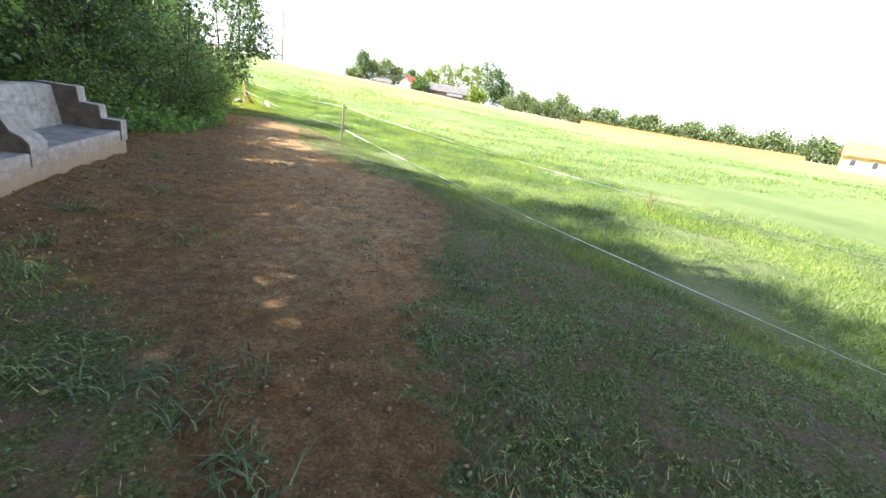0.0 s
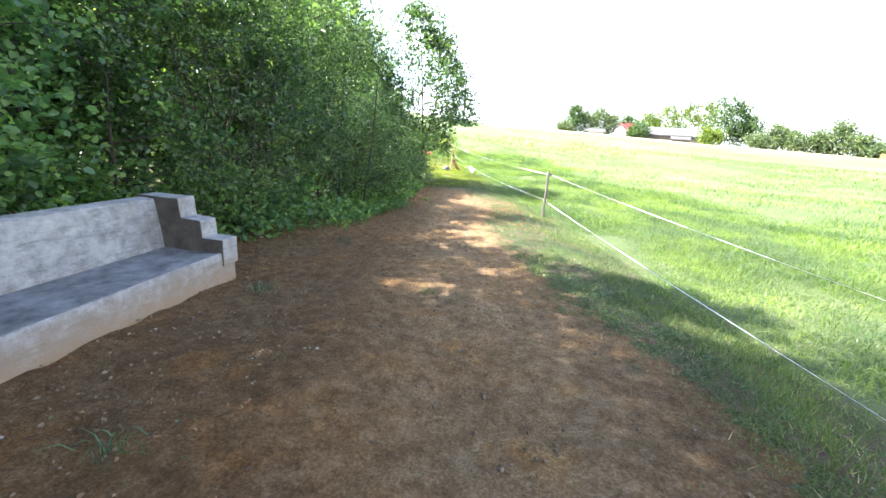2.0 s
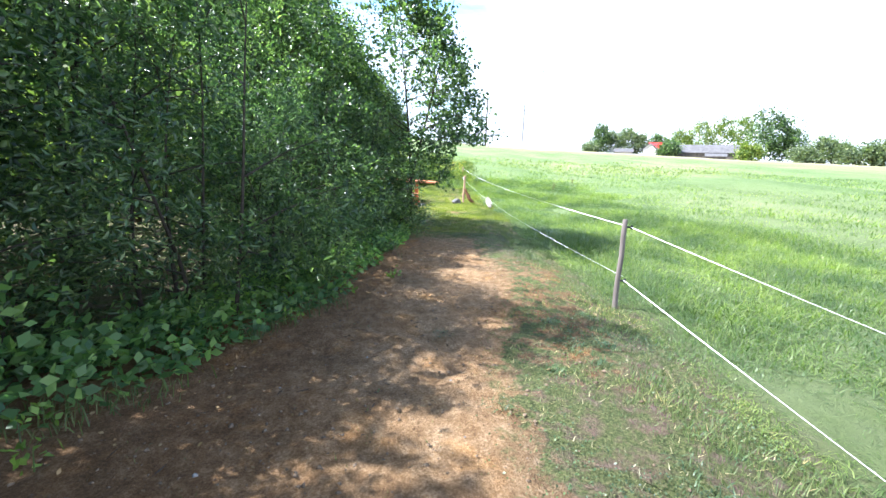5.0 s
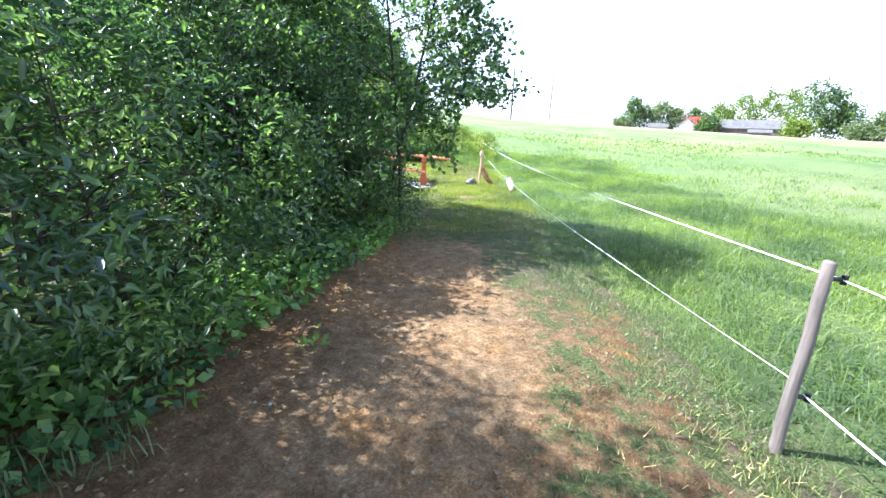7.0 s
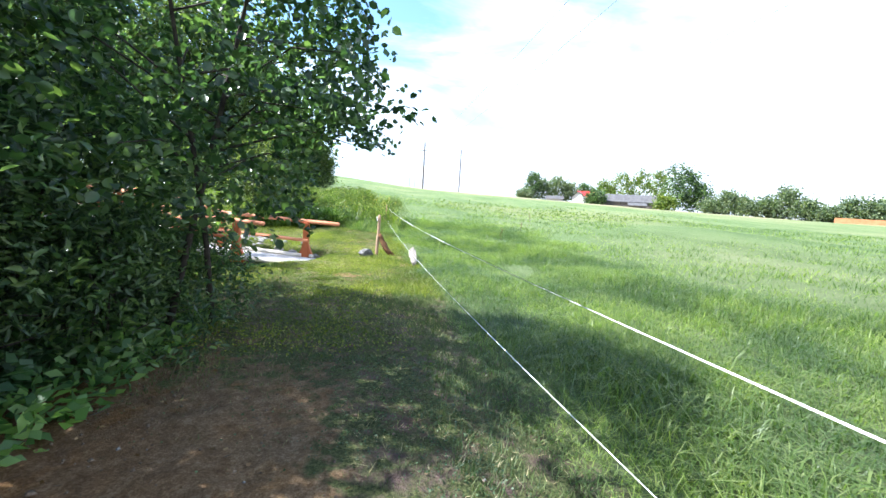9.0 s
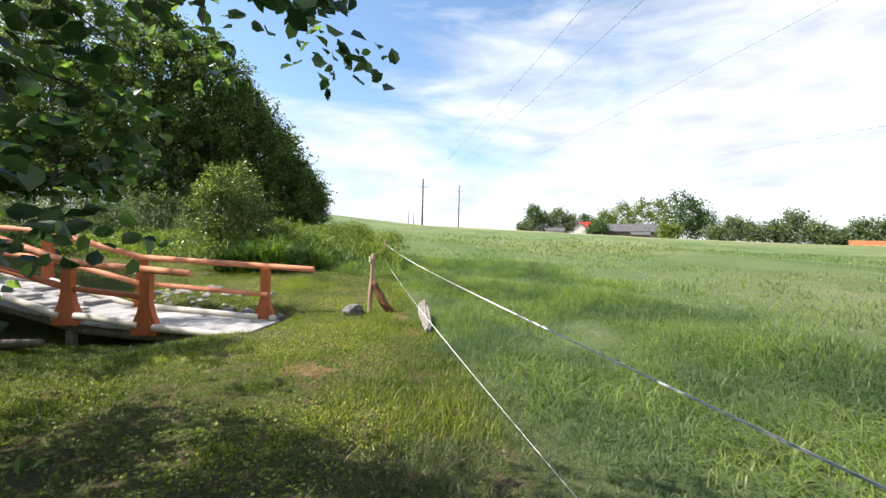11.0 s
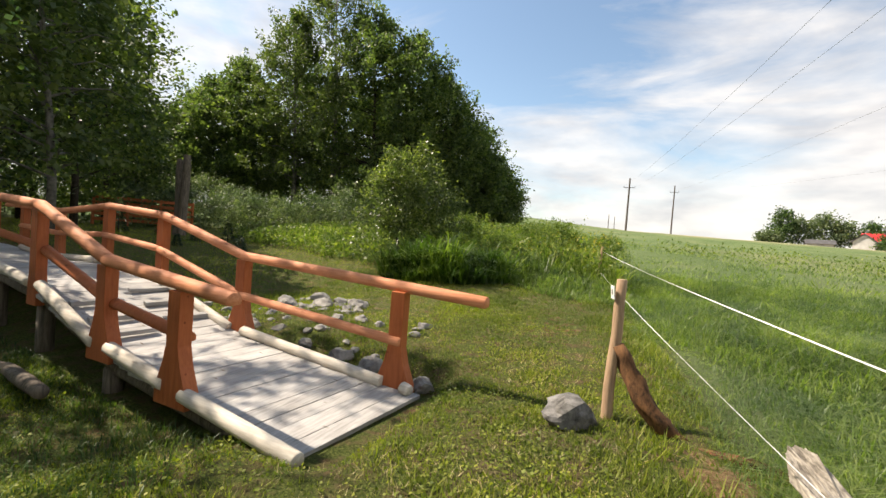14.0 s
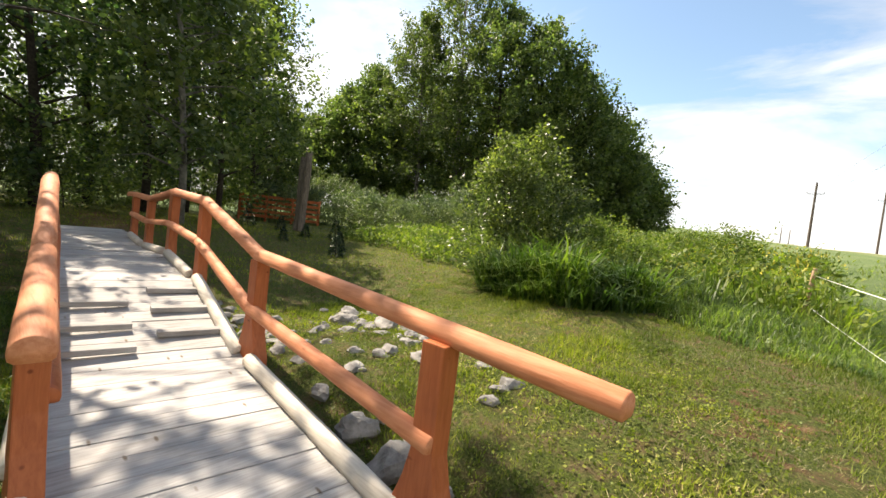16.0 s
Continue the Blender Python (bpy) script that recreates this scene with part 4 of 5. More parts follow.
def build_bridge():
    rng = random.Random(5)
    o = Vector((-6.0, 16.1, 0.3))
    ob = thing("footbridge", *o, "wooden footbridge with grey plank deck and orange railings", "bridge")

    def put(name, bm, mat, label="", sm=False):
        bmesh.ops.translate(bm, verts=bm.verts, vec=-o)
        return part(name, bm, mat, ob, label, sm)

    posts_r = [(-1.75, 1), (-4.13, 1), (-5.97, 0), (-7.58, 0), (-9.33, 0), (-10.95, 0)]
    posts_l = [(-3.03, 1), (-4.29, 1), (-5.98, 0), (-7.6, 0), (-9.35, 0), (-10.95, 0)]
    for right, posts in ((True, posts_r), (False, posts_l)):
        tops, mids = [], []
        for (x, flare), top in zip(posts, (1.19, 1.29, 1.73, 1.82, 1.67, 1.72) if right else (1.16, 1.25, 1.74, 1.82, 1.67, 1.72)):
            y, z = side_y(x, right), deck_z(x)
            t = 0.055 if not flare else 0.06
            lean = rng.uniform(-0.012, 0.012)
            w = 0.076
            foot = z - (0.10 if flare else 0.2)
            if flare:
                prof = [(-0.20, 0.0), (-0.195, 0.14), (-0.115, 0.34), (-w, 0.50), (-w, top - foot), (w, top - foot), (w, 0.50), (0.115, 0.34), (0.195, 0.14), (0.20, 0.0)]
            else:
                prof = [(-0.11, 0.0), (-0.10, 0.22), (-w, 0.40), (-w, top - foot), (w, top - foot), (w, 0.40), (0.10, 0.22), (0.11, 0.0)]
            bm = bmesh.new()
            add_prism(bm, [(x + px + lean * pz, y - t, foot + pz) for px, pz in prof], (0, 2 * t, 0), 0.008)
            put("post", bm, M_POST)
            tops.append(Vector((x, y, top + 0.035)))
            mids.append(Vector((x, y + (-0.045 if right else 0.045), z + 0.46)))
        # hand rail of half-round logs, meeting over the posts
        first = tops[0] + (Vector((0.90, 0.02, -0.045)) if right else Vector((0.68, -0.05, -0.03)))
        line = [first] + tops[1:] + [tops[-1] + Vector((-0.9, 0.07, 0.0))]
        for a, b in zip(line, line[1:]):
            bm = bmesh.new()
            d = (b - a).normalized() * 0.02
            half_log(bm, a if a is first else a + d * 0.0, b + d, 0.068, 0.55, 16, rng)
            put("handrail", bm, M_RAIL, sm=True)
        # the middle rail lets into the posts
        m0 = mids[0] + Vector((0.07, 0, -0.005))
        for a, b in zip([m0] + mids[1:], mids[1:]):
            bm = bmesh.new()
            half_log(bm, a, b, 0.058, 0.5, 14, rng)
            put("middle_rail", bm, M_RAIL if right else M_POST, sm=True)
        # kerb logs along the deck
        xs = ([-1.42] if right else [-1.45]) + [p[0] for p in posts]
        for a, b in zip(xs, xs[1:]):
            bm = bmesh.new()
            ya = -0.075 if right else -0.03
            zo = 0.04 if right else 0.055 if b < -3.5 else 0.02
            half_log(bm, (a - 0.10, side_y(a, right) + ya, deck_z(a) + zo), (b + 0.13, side_y(b, right) + ya, deck_z(b) + zo), 0.062, 0.75, 12, rng)
            put("kerb_log", bm, M_KERB, sm=True)
        # bearer logs under the deck
        bear = [-1.55, -4.1, -5.95, -7.55, -9.3, -11.6]
        for a, b in zip(bear, bear[1:]):
            bm = bmesh.new()
            half_log(bm, (a, side_y(a, right) + (-0.12 if right else 0.12), deck_z(a) - 0.14), (b, side_y(b, right) + (-0.12 if right else 0.12), deck_z(b) - 0.14), 0.09, 0.9, 10, rng)
            put("bearer_log", bm, M_SNAG, sm=True)
    # deck planks, laid across
    x = -1.46
    while x > -12.4:
        w = rng.uniform(0.17, 0.225)
        x2 = x - w
        gap = rng.choice((0.002, 0.003, 0.004, 0.009))
        z1, z2 = deck_z(x - gap), deck_z(x2)
        xm = (x + x2) / 2
        ya, yb = side_y(xm, False) + rng.uniform(-0.03, 0.03), side_y(xm, True) + rng.uniform(-0.02, 0.02)
        sk = 0.15
        dz = rng.uniform(-0.004, 0.004)
        bm = bmesh.new()
        c = [(x - gap - sk, ya, z1), (x2 - sk, ya, z2), (x2 + 0.02, yb, z2), (x - gap + 0.02, yb, z1)]
        low = [bm.verts.new((p[0], p[1], p[2] - 0.035 + dz)) for p in c]
        high = [bm.verts.new((p[0], p[1], p[2] + dz)) for p in c]
        bm.faces.new(high[::-1]), bm.faces.new(low)
        for i in range(4):
            bm.faces.new((low[i], high[i], high[(i + 1) % 4], low[(i + 1) % 4]))
        bmesh.ops.recalc_face_normals(bm, faces=bm.faces)
        bmesh.ops.bevel(bm, geom=[e for e in bm.edges if abs(e.verts[0].co.z - e.verts[1].co.z) < 0.2 and e.verts[0] in high and e.verts[1] in high], offset=0.0025, segments=1, affect="EDGES")
        put("plank", bm, M_DECK)
        x = x2
    # tread cleats on the steep part
    for x, y0, y1 in ((-5.35, 15.45, 15.97), (-4.89, 15.42, 15.92), (-4.50, 15.37, 15.88), (-5.60, 16.18, 16.66), (-5.14, 16.12, 16.62), (-4.66, 16.07, 16.58)):
        bm = bmesh.new()
        pa = Vector((x - 0.02, y0, deck_z(x - 0.02)))
        pb = Vector((x + 0.02, y1, deck_z(x + 0.02)))
        add_prism(bm, [pa + Vector((0.03, 0, -0.004)), pa + Vector((-0.03, 0, 0.012)), pa + Vector((-0.03, 0, 0.062)), pa + Vector((0.03, 0, 0.046))], pb - pa, 0.006)
        put("tread_cleat", bm, M_DECK)
    # short stumps that carry the bearers
    for x in (-4.3, -6.0, -7.6, -9.3):
        for right in (True, False):
            y = side_y(x, right) + (-0.1 if right else 0.1)
            g = float(height(x, y)) - 0.15
            bm = bmesh.new()
            add_tube(bm, [(x, y, g), (x, y, deck_z(x) - 0.2)], [0.09, 0.085], 10)
            put("support_stump", bm, M_SNAG, sm=True)
    # loose log on the bank
    bm = bmesh.new()
    add_tube(bm, [(-0.95, 0, 0), (-0.3, 0.03, 0.02), (0.4, 0, 0.01), (0.95, -0.02, 0)], [0.055, 0.07, 0.068, 0.06], 10, rng=rng, rough=0.05)
    lg = new("log", None)
    lg.matrix_basis = pose(-5.2, 14.95, float(height(-5.2, 14.95)) + 0.05, 0, -6, -8)
    tagged(lg, "grey log lying on the bank beside the footbridge", "log")
    part("log_body", bm, M_SNAG, lg, smooth_shade=True)


build_bridge()

# ---- concrete bench ----


def build_bench():
    rng = random.Random(8)
    o = Vector((-1.29, -1.66, 0.44))
    u = Vector((-0.107, -0.994, 0)).normalized()
    w = Vector((-0.994, 0.107, 0)).normalized()
    ob = new("concrete_bench")
    ob.matrix_basis = Matrix(((u.x, w.x, 0, o.x), (u.y, w.y, 0, o.y), (0, 0, 1, o.z), (0, 0, 0, 1)))
    tagged(ob, "weathered grey cast concrete bench with stepped arms beside the path", "bench")

    def rough(bm, cuts, amp):
        bmesh.ops.subdivide_edges(bm, edges=bm.edges, cuts=cuts, use_grid_fill=True)
        for v in bm.verts:
            n = noise.noise_vector(v.co * 3.1) * amp + noise.noise_vector(v.co * 11.0) * amp * 0.5
            v.co += n

    length = 6.3
    bm = bmesh.new()
    add_box(bm, (-0.0, 0.0, -0.25), (length, 0.86, 0.33), 0.02)
    rough(bm, 5, 0.012)
    seat = part("seat", bm, M_CONCRETE, ob, "concrete seat slab with a darker top", True)
    # upward faces behind the front edge take the darker concrete
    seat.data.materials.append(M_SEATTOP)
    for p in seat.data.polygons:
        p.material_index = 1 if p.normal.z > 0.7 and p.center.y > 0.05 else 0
    bm = bmesh.new()
    add_prism(bm, [(0.02, 0.60, 0.30), (0.02, 0.66, 0.79), (0.02, 0.84, 0.80), (0.02, 0.86, 0.30)], (length - 0.04, 0, 0), 0.02)
    rough(bm, 5, 0.012)
    part("backrest", bm, M_CONCRETE, ob, smooth_shade=True)
    # stepped end arm
    step = [(0.0, 0.2), (0.0, 0.455), (0.21, 0.46), (0.22, 0.625), (0.42, 0.635), (0.43, 0.815), (0.85, 0.82), (0.85, 0.2)]
    def arm(bm, label):
        a = part("armrest", bm, M_CONCRETE, ob, label)
        # sides turned from the field: shade as well as damp put into the colour
        a.data.materials.append(M_DAMPSHADE)
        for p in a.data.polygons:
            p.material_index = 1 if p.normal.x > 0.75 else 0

    bm = bmesh.new()
    add_prism(bm, [(-0.03, d - 0.015, h) for d, h in step], (0.21, 0, 0), 0.012)
    rough(bm, 2, 0.006)
    arm(bm, "stepped concrete armrest with shade and damp coloured into one side")
    # broken, rounded middle arms
    for c, wd in ((2.1, 0.3), (4.5, 0.3)):
        blob = [(-0.01, 0.2), (-0.01, 0.40), (0.03, 0.46), (0.11, 0.50), (0.16, 0.60), (0.26, 0.66), (0.52, 0.675), (0.56, 0.835), (0.86, 0.84), (0.86, 0.2)]
        bm = bmesh.new()
        add_prism(bm, [(c - wd / 2, d, h) for d, h in blob], (wd, 0, 0), 0.015)
        rough(bm, 2, 0.010)
        arm(bm, "crumbling concrete armrest with shade and damp coloured into one side")


build_bench()

# ---- posts, tapes, stone and logs at the fence ----


def build_fence():
    def round_post(name, x, y, h, r, mat, label, lean=(0, 0), z=None, group="fence posts"):
        z = float(height(x, y)) if z is None else z
        ob = thing(name, x, y, z, label, "post", group)
        rng = random.Random(int(x * 100))
        bm = bmesh.new()
        n = 6
        pts = [(lean[0] * i / n + 0.006 * math.sin(i * 2), lean[1] * i / n, -0.2 + (h + 0.2) * i / n) for i in range(n + 1)]
        rings = add_tube(bm, pts + [Vector(pts[-1]) + Vector((0, 0, 0.008))], [r * (1 - 0.10 * i / n) for i in range(n + 1)] + [r * 0.8], 14, rng=rng, rough=0.03)
        part("shaft", bm, mat, ob, smooth_shade=True)
        return ob

    def insulator(ob, x, y, z):
        bm = bmesh.new()
        add_tube(bm, [(x - 0.02, y, z), (x + 0.02, y, z), (x + 0.045, y, z)], [0.012, 0.012, 0.008], 8)
        add_tube(bm, [(x + 0.045, y, z - 0.025), (x + 0.045, y, z + 0.025)], [0.014, 0.014], 8)
        part("insulator", bm, M_BLACK, ob, "black plastic insulator")

    p2 = round_post("fence_post", 2.88, 4.40, 1.10, 0.032, M_OLDPOST, "silvery round wooden fence post with black insulators", (0.02, 0.03), 0.29)
    insulator(p2, 0.055, 0.03, 1.02)
    insulator(p2, 0.045, 0.015, 0.36)
    p4 = round_post("fence_post", -0.42, 24.4, 0.95, 0.034, M_TANPOST, "thin wooden fence post in tall grass", (0.10, 0.05))
    p1 = round_post("fence_post", 4.2, -12.4, 1.1, 0.052, M_OLDPOST, "silvery round wooden fence post at the meadow")
    insulator(p4, 0.12, 0.04, 0.85)
    insulator(p1, 0.06, 0.0, 0.86)
    # post with brace
    p3 = round_post("braced_post", 0.215, 16.52, 1.12, 0.045, M_TANPOST, "tan round post leaning on a rotten brace", (0.045, 0.13), 0.40, "")
    bm = bmesh.new()
    add_box(bm, (-0.035, -0.004, -0.055), (0.035, 0.004, 0.055), 0.002)
    tag = part("number_tag", bm, M_SIGN, p3, "small white enamel tag")
    tag.matrix_basis = pose(-0.02, 0.075, 1.02, 6, 0, -68)
    bm = bmesh.new()
    add_box(bm, (-0.008, -0.006, -0.02), (0.008, -0.0045, 0.025))
    part("dark_mark", bm, M_BLACK, tag)
    rng = random.Random(3)
    pts, rad = [], []
    for i in range(11):
        t = i / 10
        pts.append((0.05 + 0.50 * t, 0.06 - 0.10 * t + 0.02 * math.sin(9 * t), 0.60 - 0.66 * t - 0.10 * math.sin(3.14 * t)))
        rad.append(0.038 + 0.04 * math.sin(2.2 * t + 0.25) + rng.uniform(-0.008, 0.01))
    bm = bmesh.new()
    add_tube(bm, pts, rad, 14, rng=rng, rough=0.26)
    part("brace", bm, M_ROTTEN, p3, "dark rotten branch used as a brace", True)

    # tapes: two lines from post to post
    def tape(name, a, b, sag, width, label):
        a, b = Vector(a), Vector(b)
        n = 40
        ob = new(name)
        ob.location = a
        tagged(ob, label, "fence tape", "fence tapes")
        bm = bmesh.new()
        rows = []
        for i in range(n + 1):
            t = i / n
            p = (b - a) * t + Vector((0, 0, -4 * sag * t * (1 - t)))
            tw = 0.5 * math.sin(t * 23 + sag * 40)
            d = Vector((math.sin(tw) * 0.9, 0, math.cos(tw))) * width / 2
            th = Vector((0.0012, 0, 0))
            rows.append([bm.verts.new(p + d + th), bm.verts.new(p - d + th), bm.verts.new(p - d - th), bm.verts.new(p + d - th)])
        for r, s in zip(rows, rows[1:]):
            for k in range(4):
                bm.faces.new((r[k], r[(k + 1) % 4], s[(k + 1) % 4], s[k]))
        part("band", bm, M_TAPE, ob)

    up = "narrow white electric fence tape strung between posts"
    tape("fence_tape", (4.26, -12.4, 1.28), (2.97, 4.43, 1.31), 0.11, 0.0048, up)
    tape("fence_tape", (4.26, -12.4, 0.60), (2.95, 4.42, 0.66), 0.12, 0.008, up)
    tape("fence_tape", (2.97, 4.43, 1.31), (-0.32, 24.44, 1.74), 0.17, 0.0068, up)
    tape("fence_tape", (2.95, 4.42, 0.70), (-0.36, 24.42, 1.22), 0.24, 0.0052, up)

    # boulder at the foot of the post
    def boulder(name, x, y, sx, sy, sz, seed, label, group="", mat=M_STONE):
        bm = bmesh.new()
        bmesh.ops.create_icosphere(bm, subdivisions=3, radius=1)
        off = Vector((seed * 1.7, seed * 0.9, 0))
        for v in bm.verts:
            c = v.co.copy()
            k = 1 + 0.38 * noise.noise(c * 1.1 + off) + 0.20 * noise.noise(c * 2.6 + off) + 0.07 * noise.noise(c * 8 + off)
            # flattened faces
            for q in range(5):
                a = Vector((math.sin(seed + q * 2.1), math.cos(seed * 1.3 + q * 1.7), 0.5 * math.sin(q + seed))).normalized()
                dd = c.dot(a) * k
                if dd > 0.66:
                    k *= 0.66 / dd
            v.co = Vector((c.x * sx, c.y * sy, c.z * sz)) * k
        ob = new(name)
        ob.matrix_basis = pose(x, y, float(height(x, y)) + sz * (0.45 if group == "" else 0.25), 0, 0, seed * 40)
        tagged(ob, label, "stone", group)
        part("stone_body", bm, mat, ob, smooth_shade=False)
        return ob

    boulder("boulder", -0.03, 16.34, 0.30, 0.22, 0.125, 2, "angular grey boulder at the foot of the post", mat=M_BOULDER)
    rng = random.Random(12)
    for x, y, s in ((-2.65, 16.78, 0.15), (-2.2, 16.76, 0.17), (-1.52, 16.74, 0.13), (-1.85, 16.80, 0.09), (-3.2, 16.85, 0.09)):
        boulder("stone", x, y, s * 1.2, s, s * 0.75, x * 3, "grey field stone beside the footbridge", "stones by the bridge")
    # heap in the dry brook bed
    for i in range(52):
        a, q = rng.uniform(0, 6.28), rng.uniform(0, 1) ** 0.6
        x, y = -4.4 + 1.0 * q * math.cos(a) - 0.25 * q * math.sin(a), 18.45 + 0.55 * q * math.sin(a)
        s = rng.uniform(0.04, 0.10) if i > 6 else rng.uniform(0.12, 0.19)
        boulder("stone", x, y, s * 1.35, s, s * 0.62, i * 0.77, "pale field stone in the dry brook bed", "stones in the brook bed")
    for i in range(56):
        x, y = rng.uniform(-6.6, -2.0), 16.95 + 1.6 * rng.uniform(0, 1) ** 1.4
        s = rng.uniform(0.04, 0.10)
        boulder("stone", x, y, s * 1.3, s, s * 0.6, i * 1.31, "small stone half sunk in the grass", "stones in the brook bed")
    # dead log lying at the meadow's edge
    ob = new("dead_log")
    ob.matrix_basis = pose(1.31, 15.35, 0.47, 0, 0, 0)
    tagged(ob, "pale split dead log lying at the meadow edge", "log")
    bm = bmesh.new()
    r2 = random.Random(4)
    pts = [(0.03, -0.66, -0.02), (0.02, -0.4, 0.01), (-0.01, -0.1, 0.06), (-0.03, 0.2, 0.12), (-0.05, 0.45, 0.18), (-0.07, 0.60, 0.20)]
    add_tube(bm, pts, [0.035, 0.06, 0.072, 0.085, 0.085, 0.05], 22, rng=r2, rough=0.36)
    part("log_body", bm, M_DEADLOG, ob)
    ob = new("dead_log")
    ob.matrix_basis = pose(0.98, 16.33, 0.35, 0, 0, 0)
    tagged(ob, "half-buried brown dead log beside the post", "log")
    bm = bmesh.new()
    add_tube(bm, [(-0.34, 0.08, -0.02), (-0.1, 0.05, 0.0), (0.15, 0, 0.02), (0.42, -0.03, 0.0)], [0.04, 0.06, 0.065, 0.045], 14, rng=r2, rough=0.2)
    part("log_body", bm, M_ROTTEN, ob)


build_fence()

# ---- clearing beyond the bridge ----


def build_clearing():
    rng = random.Random(31)
    # dead standing trunk, split in two
    x, y = -16.6, 23.9
    z = float(height(x, y)) - 0.1
    ob = thing("tree_snag", x, y, z, "tall dead split trunk standing in the lawn", "tree")
    bm = bmesh.new()
    add_tube(bm, [(0, 0, 0), (-0.05, 0, 0.8), (-0.12, 0, 1.8), (-0.2, 0.02, 2.7), (-0.24, 0.02, 3.25)], [0.24, 0.19, 0.16, 0.16, 0.10], 12, rng=rng, rough=0.12)
    part("trunk", bm, M_SNAG, ob)
    bm = bmesh.new()
    add_tube(bm, [(0.14, 0, 0), (0.16, 0, 0.9), (0.22, 0, 1.9), (0.23, 0.02, 2.9), (0.2, 0.02, 3.4)], [0.19, 0.16, 0.15, 0.15, 0.12], 12, rng=rng, rough=0.1)
    part("split_trunk", bm, M_SNAG, ob)
    # wooden fence panel behind it
    a, b = Vector((-23.9, 24.3, 0)), Vector((-21.3, 27.6, 0))
    zb = float(height((a.x + b.x) / 2, (a.y + b.y) / 2))
    ob = thing("wooden_fence", a.x, a.y, zb, "reddish-brown board fence behind the dead trunk", "fence")
    d = b - a
    side = Vector((d.y, -d.x, 0)).normalized() * 0.03
    for t in (0, 0.33, 0.66, 1.0):
        bm = bmesh.new()
        p = d * t
        add_box(bm, (p.x - 0.05, p.y - 0.05, -0.2), (p.x + 0.05, p.y + 0.05, 1.45), 0.006)
        part("post", bm, M_POST, ob)
    for k in range(5):
        z0 = 0.2 + 0.27 * k
        bm = bmesh.new()
        add_prism(bm, [side * 2 + Vector((0, 0, z0)), side + Vector((0, 0, z0)), side + Vector((0, 0, z0 + 0.15)), side * 2 + Vector((0, 0, z0 + 0.15))], d, 0.004)
        part("board", bm, M_POST, ob)
    for i, (x, y, h) in enumerate(((-12.8, 23.2, 0.75), (-10.6, 21.9, 0.6), (-13.4, 22.4, 0.45), (-12.2, 21.0, 0.4), (-15.6, 22.6, 0.6), (-17.4, 22.1, 0.9), (-9.7, 21.2, 0.6))):
        build_fir(x, y, h, h * 0.42, "small planted spruce in the lawn", 420, 50 + i, "planted spruces")


build_clearing()


